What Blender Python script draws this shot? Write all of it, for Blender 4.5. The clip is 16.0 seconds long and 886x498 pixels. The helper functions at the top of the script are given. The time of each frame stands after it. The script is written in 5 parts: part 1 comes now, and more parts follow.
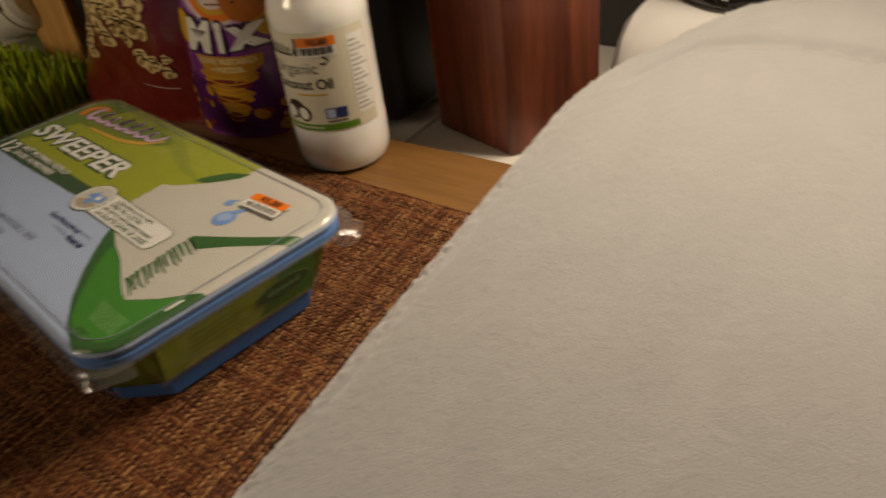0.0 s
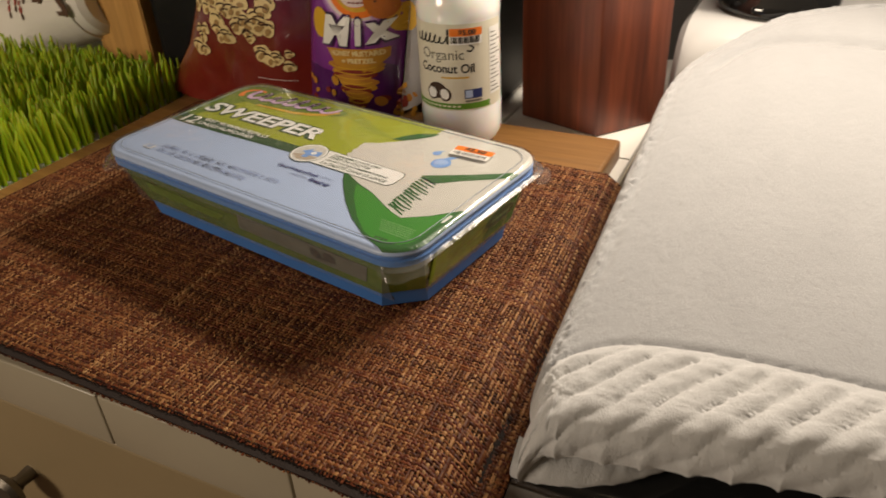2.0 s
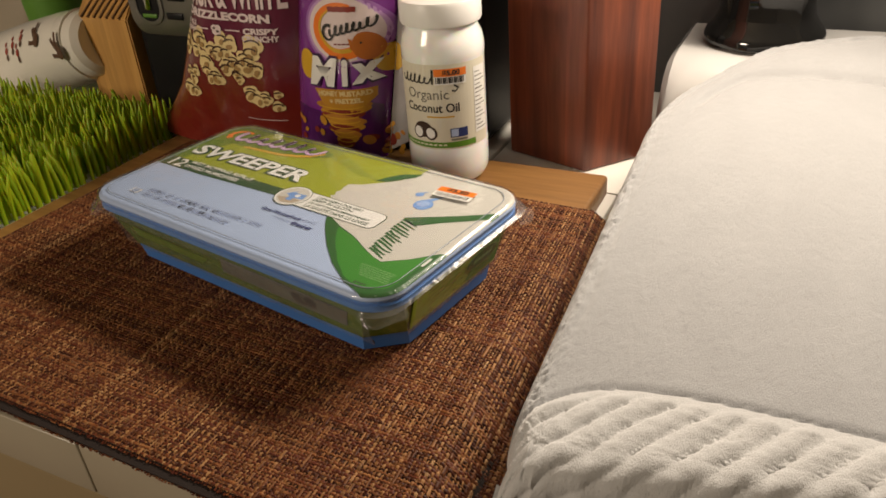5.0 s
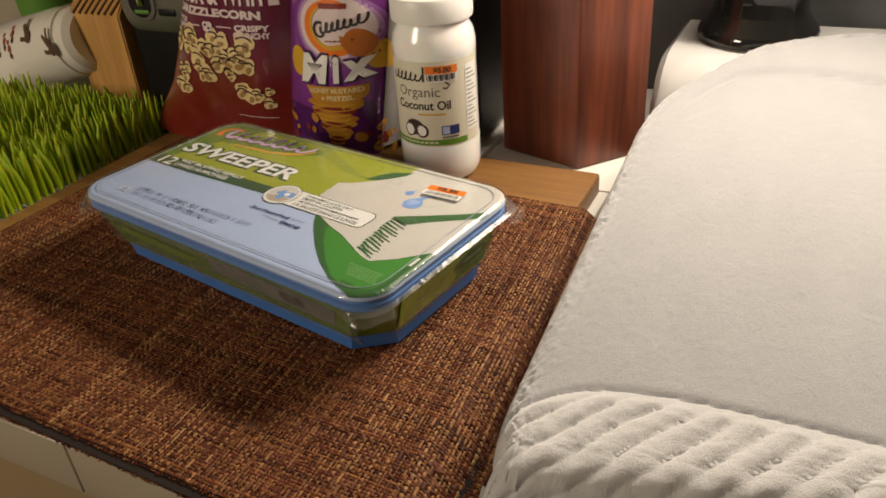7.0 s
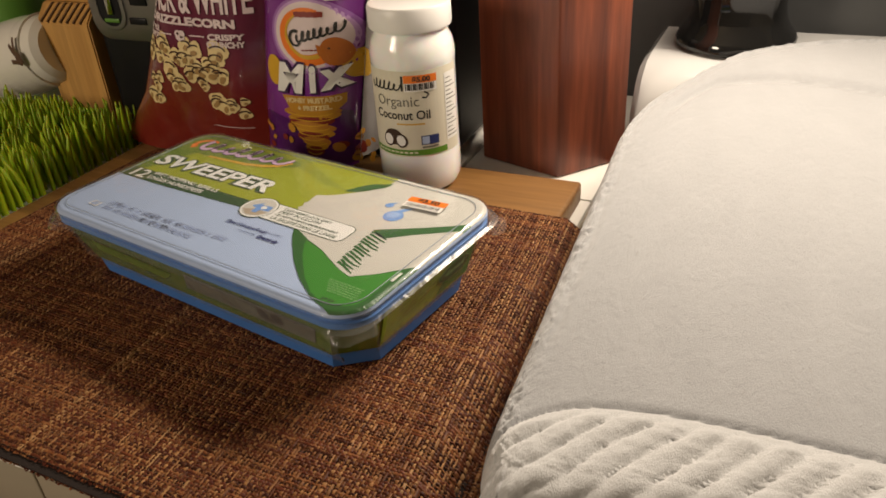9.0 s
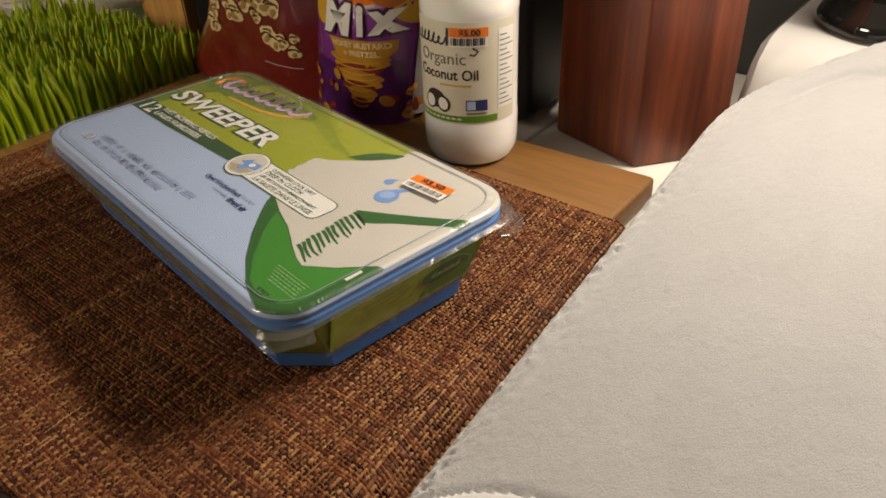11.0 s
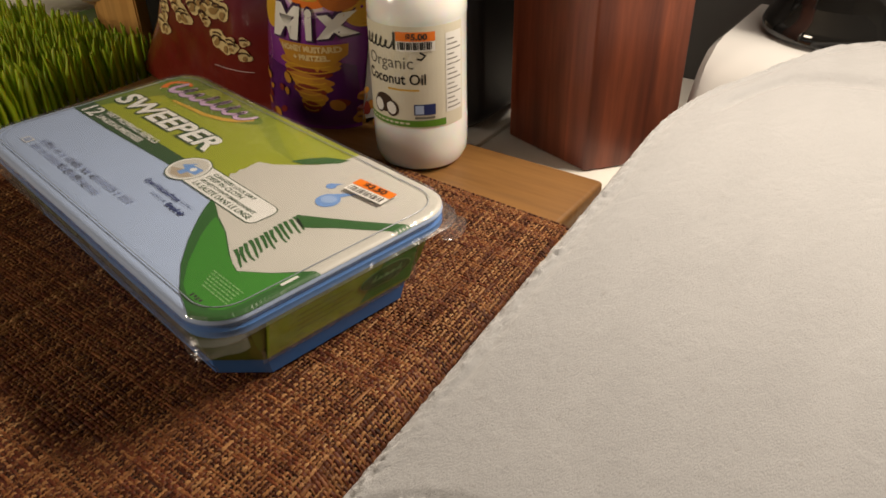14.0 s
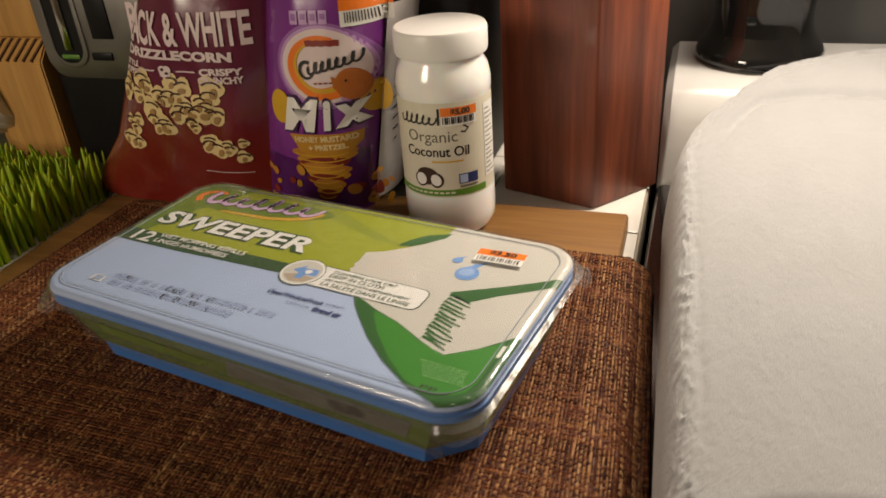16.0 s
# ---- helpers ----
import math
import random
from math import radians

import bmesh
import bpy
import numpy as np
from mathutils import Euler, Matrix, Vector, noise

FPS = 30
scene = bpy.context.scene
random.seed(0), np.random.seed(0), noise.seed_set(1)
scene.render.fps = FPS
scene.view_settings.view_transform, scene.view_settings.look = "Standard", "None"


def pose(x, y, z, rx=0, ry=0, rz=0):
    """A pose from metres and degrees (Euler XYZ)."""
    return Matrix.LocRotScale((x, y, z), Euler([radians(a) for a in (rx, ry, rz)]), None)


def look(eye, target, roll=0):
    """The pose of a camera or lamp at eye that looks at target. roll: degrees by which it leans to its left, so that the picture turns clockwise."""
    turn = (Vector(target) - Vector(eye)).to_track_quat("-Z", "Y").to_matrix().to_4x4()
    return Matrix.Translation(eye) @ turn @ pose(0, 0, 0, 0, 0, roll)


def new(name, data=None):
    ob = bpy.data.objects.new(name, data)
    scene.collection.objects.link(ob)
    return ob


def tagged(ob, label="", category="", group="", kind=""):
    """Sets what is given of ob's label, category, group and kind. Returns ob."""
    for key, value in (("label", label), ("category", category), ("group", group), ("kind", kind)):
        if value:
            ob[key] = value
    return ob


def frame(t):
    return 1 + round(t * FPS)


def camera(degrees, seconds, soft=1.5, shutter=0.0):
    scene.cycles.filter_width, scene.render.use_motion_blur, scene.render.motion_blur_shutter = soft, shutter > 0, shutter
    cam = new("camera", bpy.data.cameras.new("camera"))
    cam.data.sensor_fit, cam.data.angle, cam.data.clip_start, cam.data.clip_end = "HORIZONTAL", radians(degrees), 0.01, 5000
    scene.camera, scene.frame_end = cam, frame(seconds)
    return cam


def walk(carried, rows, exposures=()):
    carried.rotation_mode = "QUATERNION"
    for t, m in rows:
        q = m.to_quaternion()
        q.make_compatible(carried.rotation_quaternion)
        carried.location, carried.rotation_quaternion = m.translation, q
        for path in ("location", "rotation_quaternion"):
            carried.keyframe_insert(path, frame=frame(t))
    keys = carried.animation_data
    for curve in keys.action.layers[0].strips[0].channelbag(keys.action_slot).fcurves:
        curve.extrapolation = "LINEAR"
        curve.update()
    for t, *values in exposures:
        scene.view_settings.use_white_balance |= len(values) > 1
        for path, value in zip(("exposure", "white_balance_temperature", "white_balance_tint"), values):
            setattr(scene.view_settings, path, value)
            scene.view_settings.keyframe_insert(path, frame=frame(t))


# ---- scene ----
# The world lies along the worktop: x runs from its front edge to the wall, y along it away from the stove, z = 0 on its top.
cam = camera(60.45, 16.0, soft=1.7, shutter=0.95)
PATH = [
    (0, (0.06537, 0.06096, 0.27535), (1.36087, 1.06107, -0.87420), -7.77),
    (0.5, (0.02763, 0.08210, 0.28095), (1.36270, 1.07534, -0.82857), -5.11),
    (1, (-0.02248, 0.11896, 0.28339), (1.36631, 1.03238, -0.82878), -4.14),
    (1.5, (-0.08040, 0.14840, 0.29200), (1.35079, 1.00459, -0.81194), -4.43),
    (2, (-0.11719, 0.15696, 0.28671), (1.37710, 0.93825, -0.78879), -3.43),
    (2.5, (-0.12450, 0.15446, 0.28719), (1.40518, 0.88936, -0.77112), -2.89),
    (3, (-0.12051, 0.14456, 0.28812), (1.41675, 0.88515, -0.75513), -2.47),
    (3.5, (-0.11580, 0.14022, 0.29330), (1.40687, 0.93446, -0.73172), -4.06),
    (4, (-0.10972, 0.14384, 0.29441), (1.41299, 0.95095, -0.72044), -4.28),
    (6.5, (-0.10383, 0.14600, 0.29377), (1.41271, 0.95446, -0.72923), -4.54),
    (7, (-0.10109, 0.14144, 0.29492), (1.41464, 0.94485, -0.73324), -4.35),
    (7.5, (-0.09823, 0.13971, 0.29446), (1.43543, 0.92858, -0.71824), -3.83),
    (8, (-0.09445, 0.14202, 0.29245), (1.44828, 0.90895, -0.72333), -3.37),
    (8.5, (-0.09676, 0.14591, 0.29237), (1.45500, 0.89942, -0.71970), -2.95),
    (9, (-0.09269, 0.14827, 0.29421), (1.45443, 0.90108, -0.72544), -4.04),
    (9.2, (-0.07534, 0.14526, 0.29143), (1.45224, 0.91536, -0.74465), -4.08),
    (11.3, (0.01955, 0.11675, 0.26934), (1.31313, 1.15472, -0.84837), -2.36),
    (11.5, (0.02073, 0.11201, 0.26957), (1.33031, 1.15767, -0.82202), -2.48),
    (12, (0.02049, 0.10165, 0.27864), (1.34600, 1.16374, -0.77728), -3.33),
    (12.5, (0.02046, 0.09778, 0.28041), (1.37382, 1.14453, -0.75532), -3.37),
    (13, (0.01702, 0.09852, 0.27742), (1.38893, 1.11927, -0.75984), -2.41),
    (13.5, (0.02002, 0.10551, 0.27271), (1.38210, 1.09365, -0.80816), -1.37),
    (14, (0.02654, 0.11073, 0.26820), (1.37785, 1.08426, -0.83915), -1.32),
    (14.5, (0.02877, 0.11984, 0.26921), (1.39165, 1.10600, -0.81247), -1.25),
    (15, (0.00283, 0.16604, 0.27121), (1.47458, 1.03390, -0.76840), -0.73),
    (15.5, (-0.03061, 0.22095, 0.28321), (1.55123, 0.91549, -0.72445), -3.63),
    (16, (-0.06004, 0.25178, 0.28720), (1.57531, 0.83293, -0.70672), -4.39),
]
walk(cam, [(t, look(eye, target, roll)) for t, eye, target, roll in PATH],
     [(0, -0.80, 7300, 10), (0.5, -0.58, 7150, 10), (1, -0.36, 7000, 10), (1.5, -0.13, 6900, 10), (2, 0.04, 6500, 10), (3, 0.05, 6500, 10), (5, 0.03, 6500, 10),
      (9, 0.0, 6500, 10), (11.5, -0.10, 6500, 10), (13.5, -0.14, 6500, 10), (14.5, -0.20, 6500, 10), (15.5, -0.12, 6500, 10), (16, -0.08, 6500, 10)])

# ---- light: the lamp over the stove, and an unseen fill added across the room ----
LAMP = (0.600, 0.095, 0.44)
stove_lamp = new("stove_lamp", bpy.data.lights.new("stove_lamp", "AREA"))
stove_lamp.data.shape, stove_lamp.data.size_y = "RECTANGLE", 0.07
stove_lamp.data.energy, stove_lamp.data.size, stove_lamp.data.color = 6.3, 0.28, (1.0, 0.85, 0.68)
stove_lamp.matrix_world = look(LAMP, (0.0, 0.30, 0.10))
# unseen fill light, added to brighten the fronts that face the room
room_fill = new("room_fill", bpy.data.lights.new("room_fill", "AREA"))
room_fill.data.energy, room_fill.data.size, room_fill.data.color = 20.0, 0.5, (1.0, 0.83, 0.64)
room_fill.matrix_world = look((-1.40, 1.40, 0.80), (0.35, 0.55, 0.05))
world = bpy.data.worlds.new("world")
world.use_nodes = True
world.node_tree.nodes["Background"].inputs[0].default_value = (0.02, 0.017, 0.012, 1)
world.node_tree.nodes["Background"].inputs[1].default_value = 0.3
scene.world = world


# ---- materials ----
def shade(name):
    m = bpy.data.materials.new(name)
    m.use_nodes = True
    n, l = m.node_tree.nodes, m.node_tree.links
    return m, n, l, n["Principled BSDF"]


def node(n, kind, **values):
    k = n.new(kind)
    for key, value in values.items():
        k.inputs[key].default_value = value
    return k


def mixcol(n, l, fac, a, b, blend="MIX"):
    k = n.new("ShaderNodeMix")
    k.data_type, k.blend_type = "RGBA", blend
    for socket, value in ((k.inputs[0], fac), (k.inputs[6], a), (k.inputs[7], b)):
        if hasattr(value, "is_linked"):
            l.new(value, socket)
        else:
            socket.default_value = value if isinstance(value, (int, float)) else (*value, 1)
    return k.outputs[2]


def maths(n, l, op, a, b=0.0, c=0.0):
    k = n.new("ShaderNodeMath")
    k.operation = op
    for socket, value in zip(k.inputs, (a, b, c)):
        if hasattr(value, "is_linked"):
            l.new(value, socket)
        else:
            socket.default_value = value
    return k.outputs[0]


def surface(name, colour, rough=0.5, var=0.12, scale=30, bump=0.05, bscale=300, metal=0.0, coat=0.0, spec=0.5, sss=0.0, sheen=0.0, depth=0.001):
    """A plain surface: its colour varies at two scales, with fine relief and uneven gloss."""
    m, n, l, b = shade(name)
    tc = n.new("ShaderNodeTexCoord").outputs["Object"]
    big, fine = node(n, "ShaderNodeTexNoise", Scale=scale, Detail=4.0), node(n, "ShaderNodeTexNoise", Scale=bscale, Detail=3.0)
    l.new(tc, big.inputs[0]), l.new(tc, fine.inputs[0])
    lo, hi = [c * (1 - var) for c in colour], [min(1, c * (1 + var)) for c in colour]
    col = mixcol(n, l, big.outputs[0], lo, hi)
    col = mixcol(n, l, maths(n, l, "MULTIPLY", fine.outputs[0], var * 0.7), col, [c * 0.6 for c in colour])
    l.new(col, b.inputs["Base Color"])
    l.new(maths(n, l, "MULTIPLY_ADD", big.outputs[0], 0.3 * rough, 0.85 * rough), b.inputs["Roughness"])
    b.inputs["Metallic"].default_value, b.inputs["Coat Weight"].default_value = metal, coat
    b.inputs["Coat Roughness"].default_value, b.inputs["Specular IOR Level"].default_value = 0.08, spec
    b.inputs["Sheen Weight"].default_value = sheen
    if sss:
        b.inputs["Subsurface Weight"].default_value, b.inputs["Subsurface Scale"].default_value = sss, 0.004
    if bump:
        k = node(n, "ShaderNodeBump", Strength=bump, Distance=depth)
        l.new(fine.outputs[0], k.inputs["Height"]), l.new(k.outputs[0], b.inputs["Normal"])
    return m


def timber(name, dark, light, axis=2, ring=14, grain=180, rough=0.4, coat=0.1, strips=0.0, across=0):
    """Wood: long grain along one axis, darker streaks, and glued strips of differing tone."""
    m, n, l, b = shade(name)
    tc = n.new("ShaderNodeTexCoord").outputs["Object"]
    mp = n.new("ShaderNodeMapping")
    stretch = [1.0, 1.0, 1.0]
    stretch[axis] = 0.09
    mp.inputs["Scale"].default_value = stretch
    l.new(tc, mp.inputs[0])
    a, g = node(n, "ShaderNodeTexNoise", Scale=ring, Detail=5.0, Distortion=1.2), node(n, "ShaderNodeTexNoise", Scale=grain, Detail=6.0)
    l.new(mp.outputs[0], a.inputs[0]), l.new(mp.outputs[0], g.inputs[0])
    ramp = n.new("ShaderNodeValToRGB")
    ramp.color_ramp.elements[0].position, ramp.color_ramp.elements[1].position = 0.32, 0.68
    ramp.color_ramp.elements[0].color, ramp.color_ramp.elements[1].color = (*dark, 1), (*light, 1)
    l.new(a.outputs[0], ramp.inputs[0])
    col = mixcol(n, l, maths(n, l, "MULTIPLY", g.outputs[0], 0.75), ramp.outputs[0], [c * 0.55 for c in dark])
    if strips:
        sep = n.new("ShaderNodeSeparateXYZ")
        l.new(tc, sep.inputs[0])
        white = n.new("ShaderNodeTexWhiteNoise")
        white.noise_dimensions = "1D"
        l.new(maths(n, l, "FLOOR", maths(n, l, "DIVIDE", sep.outputs[across], strips)), white.inputs["W"])
        col = mixcol(n, l, maths(n, l, "MULTIPLY", white.outputs[0], 0.55), col, [c * 0.5 for c in dark])
    l.new(col, b.inputs["Base Color"])
    l.new(maths(n, l, "MULTIPLY_ADD", g.outputs[0], 0.3, rough - 0.15), b.inputs["Roughness"])
    b.inputs["Coat Weight"].default_value = coat
    k = node(n, "ShaderNodeBump", Strength=0.25, Distance=0.0006)
    l.new(g.outputs[0], k.inputs["Height"]), l.new(k.outputs[0], b.inputs["Normal"])
    return m


def strand(name, tones, gloss, grain):
    """Woven vinyl strands: each strand has its own brown, gold or plum tone, with long flecks along it."""
    m, n, l, b = shade(name)
    tc = n.new("ShaderNodeTexCoord").outputs["Object"]
    which = n.new("ShaderNodeAttribute")
    which.attribute_name = "strand"
    white = n.new("ShaderNodeTexWhiteNoise")
    white.noise_dimensions = "1D"
    l.new(which.outputs["Fac"], white.inputs["W"])
    ramp = n.new("ShaderNodeValToRGB")
    ramp.color_ramp.interpolation = "CONSTANT"
    el = ramp.color_ramp.elements
    el[0].position, el[0].color = 0.0, (*tones[0][1], 1)
    el[1].position, el[1].color = tones[1][0], (*tones[1][1], 1)
    for p, colour in tones[2:]:
        el.new(p).color = (*colour, 1)
    l.new(white.outputs[0], ramp.inputs[0])
    fleck = node(n, "ShaderNodeTexNoise", Scale=1.0, Detail=2.0)
    along = n.new("ShaderNodeMapping")
    along.inputs["Scale"].default_value = grain
    l.new(tc, along.inputs[0])
    patch = node(n, "ShaderNodeTexNoise", Scale=16.0, Detail=3.0)
    l.new(along.outputs[0], fleck.inputs[0]), l.new(tc, patch.inputs[0])
    dark, pale = node(n, "ShaderNodeMapRange"), node(n, "ShaderNodeMapRange")
    for k, a, z, top in ((dark, 0.50, 0.34, 0.75), (pale, 0.54, 0.70, 0.70)):
        k.inputs[1].default_value, k.inputs[2].default_value, k.inputs[4].default_value = a, z, top
        l.new(fleck.outputs[0], k.inputs[0])
    col = mixcol(n, l, dark.outputs[0], ramp.outputs[0], (0.040, 0.013, 0.008))
    col = mixcol(n, l, pale.outputs[0], col, (0.40, 0.19, 0.072))
    col = mixcol(n, l, maths(n, l, "MULTIPLY", patch.outputs[0], 0.22), col, (0.15, 0.040, 0.018))
    l.new(col, b.inputs["Base Color"])
    b.inputs["Roughness"].default_value, b.inputs["Specular IOR Level"].default_value = 0.48, gloss
    return m


def clear(name, tint=(0.92, 0.94, 0.96), rough=0.06, haze=0.09, wrinkle=0.0):
    """Thin clear plastic: see-through, with gloss that grows towards the edges and a faint haze."""
    m, n, l, b = shade(name)
    n.remove(b)
    tr, gl, df = n.new("ShaderNodeBsdfTransparent"), n.new("ShaderNodeBsdfGlossy"), n.new("ShaderNodeBsdfDiffuse")
    tr.inputs[0].default_value, gl.inputs["Roughness"].default_value, df.inputs[0].default_value = (*tint, 1), rough, (0.8, 0.82, 0.85, 1)
    lw = node(n, "ShaderNodeLayerWeight", Blend=0.5)
    fr = maths(n, l, "MULTIPLY_ADD", maths(n, l, "POWER", lw.outputs["Facing"], 4.0), 0.8, 0.04)
    a, c = n.new("ShaderNodeMixShader"), n.new("ShaderNodeMixShader")
    a.inputs[0].default_value = haze
    l.new(tr.outputs[0], a.inputs[1]), l.new(df.outputs[0], a.inputs[2])
    l.new(fr, c.inputs[0]), l.new(a.outputs[0], c.inputs[1]), l.new(gl.outputs[0], c.inputs[2])
    l.new(c.outputs[0], n["Material Output"].inputs[0])
    tc = n.new("ShaderNodeTexCoord").outputs["Object"]
    no = node(n, "ShaderNodeTexNoise", Scale=60.0, Detail=3.0, Distortion=1.5)
    l.new(tc, no.inputs[0])
    k = node(n, "ShaderNodeBump", Strength=0.12 + wrinkle, Distance=0.002)
    l.new(no.outputs[0], k.inputs["Height"])
    for s in (gl, lw):
        l.new(k.outputs[0], s.inputs["Normal"])
    return m


def ink(name, colour, rough=0.35, coat=0.0, var=0.05):
    return surface(name, colour, rough, var, 60, 0.0, 500, coat=coat)


WHITE_PAINT = surface("white_tile", (0.76, 0.74, 0.69), 0.22, 0.05, 12, 0.04, 90)
# edge tiles: the white tile darkened, shade on the front put into the colour
EDGE_TILE = surface("darkened_edge_tile", (0.36, 0.315, 0.235), 0.3, 0.08, 12, 0.06, 120)
GROUT = surface("grout", (0.30, 0.26, 0.20), 0.9, 0.2, 60, 0.3, 500)
CREAM = surface("cream_lacquer", (0.27, 0.205, 0.115), 0.38, 0.07, 9, 0.04, 120)
ENAMEL = surface("white_enamel", (0.56, 0.557, 0.55), 0.2, 0.04, 10, 0.02, 60, coat=0.4)
WALL = surface("slate_paint", (0.078, 0.080, 0.082), 0.6, 0.18, 7, 0.15, 160)
WALL_WARM = surface("warm_wall_paint", (0.50, 0.44, 0.34), 0.8, 0.08, 5, 0.1, 150)
SPLASH = surface("beige_splashback", (0.34, 0.29, 0.22), 0.5, 0.12, 14, 0.05, 120)
FLOORING = timber("floor_planks", (0.16, 0.09, 0.05), (0.30, 0.18, 0.10), 1, 9, 120, 0.5, 0.1, 0.12, 0)
ACACIA = timber("honey_board", (0.22, 0.100, 0.026), (0.50, 0.255, 0.075), 1, 22, 210, 0.48, 0.05, 0.055, 0)
ROSEWOOD = timber("rosewood", (0.130, 0.030, 0.015), (0.46, 0.118, 0.046), 2, 34, 240, 0.46, 0.12, 0.034, 1)
BAMBOO = timber("bamboo", (0.56, 0.29, 0.075), (0.78, 0.44, 0.13), 2, 30, 260, 0.5, 0.0, 0.016, 1)
BAMBOO_DARK = surface("bamboo_slot", (0.10, 0.05, 0.02), 0.8)
BLACK = surface("black_plastic", (0.008, 0.008, 0.009), 0.45, 0.2, 30, 0.05, 500, spec=0.25)
STEEL = surface("brushed_steel", (0.30, 0.29, 0.27), 0.38, 0.12, 40, 0.06, 700, metal=0.9)
CHROME = surface("chrome", (0.75, 0.74, 0.72), 0.12, 0.05, 20, 0.0, 300, metal=1.0)
PEWTER = surface("pewter", (0.22, 0.20, 0.17), 0.4, 0.2, 80, 0.1, 300, metal=0.9)
GLASS_DARK = surface("dark_glass", (0.012, 0.012, 0.012), 0.06, 0.3, 40, 0.0, 100, coat=0.6)
IVORY = surface("ivory_plastic", (0.62, 0.57, 0.45), 0.35)
PORCELAIN = surface("white_porcelain", (0.76, 0.73, 0.66), 0.2, 0.04, 15, 0.02, 90, coat=0.3)
MOTIF = ink("brown_glaze", (0.09, 0.045, 0.025))
MOTIF_RED = ink("red_glaze", (0.30, 0.045, 0.03))
TRAY = surface("white_tray", (0.75, 0.74, 0.70), 0.35, 0.05, 20, 0.02, 200)
GREEN_CUP = surface("green_silicone", (0.10, 0.24, 0.03), 0.5)
MAT_UNDER = surface("vinyl_weave_underside", (0.012, 0.005, 0.003), 0.9, 0.4, 120, 0.5, 900)
GOLDEN = [(0.0, (0.076, 0.026, 0.011)), (0.14, (0.198, 0.083, 0.030)), (0.34, (0.304, 0.150, 0.058)), (0.52, (0.114, 0.038, 0.016)), (0.64, (0.395, 0.211, 0.086)), (0.80, (0.228, 0.102, 0.038)), (0.90, (0.456, 0.269, 0.118))]
UMBER = [(0.0, (0.031, 0.009, 0.005)), (0.25, (0.101, 0.027, 0.013)), (0.50, (0.143, 0.043, 0.019)), (0.68, (0.065, 0.018, 0.013)), (0.80, (0.208, 0.074, 0.027)), (0.90, (0.119, 0.033, 0.019)), (0.96, (0.296, 0.130, 0.048))]
WARP, WEFT = strand("golden_strands", GOLDEN, 0.14, (95.0, 620.0, 1.0)), strand("umber_strands", UMBER, 0.12, (620.0, 120.0, 1.0))


def grass_mat():
    m, n, l, b = shade("green_silicone_blades")
    isl = n.new("ShaderNodeNewGeometry").outputs["Random Per Island"]
    tc = n.new("ShaderNodeTexCoord").outputs["Object"]
    no = node(n, "ShaderNodeTexNoise", Scale=70.0, Detail=2.0)
    l.new(tc, no.inputs[0])
    col = mixcol(n, l, isl, (0.27, 0.40, 0.005), (0.47, 0.60, 0.012))
    col = mixcol(n, l, maths(n, l, "MULTIPLY", no.outputs[0], 0.4), col, (0.18, 0.32, 0.004))
    l.new(col, b.inputs["Base Color"])
    b.inputs["Roughness"].default_value = 0.45
    b.inputs["Subsurface Weight"].default_value, b.inputs["Subsurface Scale"].default_value = 0.25, 0.003
    return m


def plush(name, low, high, deep, tip):
    """Short plush pile: grey tones that change with the way it is brushed."""
    m, n, l, b = shade(name)
    tc = n.new("ShaderNodeTexCoord").outputs["Object"]
    mp = n.new("ShaderNodeMapping")
    mp.inputs["Scale"].default_value = (1.0, 1.7, 1.0)
    l.new(tc, mp.inputs[0])
    nap, tuft, sweep = (node(n, "ShaderNodeTexNoise", Scale=s, Detail=d, Distortion=k) for s, d, k in ((950.0, 3.0, 0.0), (150.0, 4.0, 0.8), (14.0, 3.0, 1.0)))
    for k in (nap, tuft, sweep):
        l.new(mp.outputs[0], k.inputs[0])
    col = mixcol(n, l, sweep.outputs[0], low, high)
    col = mixcol(n, l, maths(n, l, "MULTIPLY", tuft.outputs[0], 0.35), col, deep)
    col = mixcol(n, l, maths(n, l, "MULTIPLY", nap.outputs[0], 0.25), col, tip)
    l.new(col, b.inputs["Base Color"])
    b.inputs["Roughness"].default_value, b.inputs["Sheen Weight"].default_value, b.inputs["Specular IOR Level"].default_value = 0.95, 0.55, 0.15
    fleck = node(n, "ShaderNodeTexNoise", Scale=330.0, Detail=2.0)
    l.new(mp.outputs[0], fleck.inputs[0])
    speck = node(n, "ShaderNodeMapRange")
    speck.inputs[1].default_value, speck.inputs[2].default_value, speck.inputs[4].default_value = 0.66, 0.72, 0.35
    l.new(fleck.outputs[0], speck.inputs[0])
    col = mixcol(n, l, speck.outputs[0], col, (0.25, 0.235, 0.21))
    l.new(col, b.inputs["Base Color"])
    height = maths(n, l, "ADD", maths(n, l, "MULTIPLY", nap.outputs[0], 0.60), maths(n, l, "MULTIPLY", tuft.outputs[0], 0.40))
    brushed = node(n, "ShaderNodeTexNoise", Scale=42.0, Detail=3.0, Distortion=1.6)
    l.new(mp.outputs[0], brushed.inputs[0])
    height = maths(n, l, "ADD", height, maths(n, l, "MULTIPLY", brushed.outputs[0], 0.8))
    k = node(n, "ShaderNodeBump", Strength=0.50, Distance=0.0018)
    l.new(height, k.inputs["Height"]), l.new(k.outputs[0], b.inputs["Normal"])
    return m


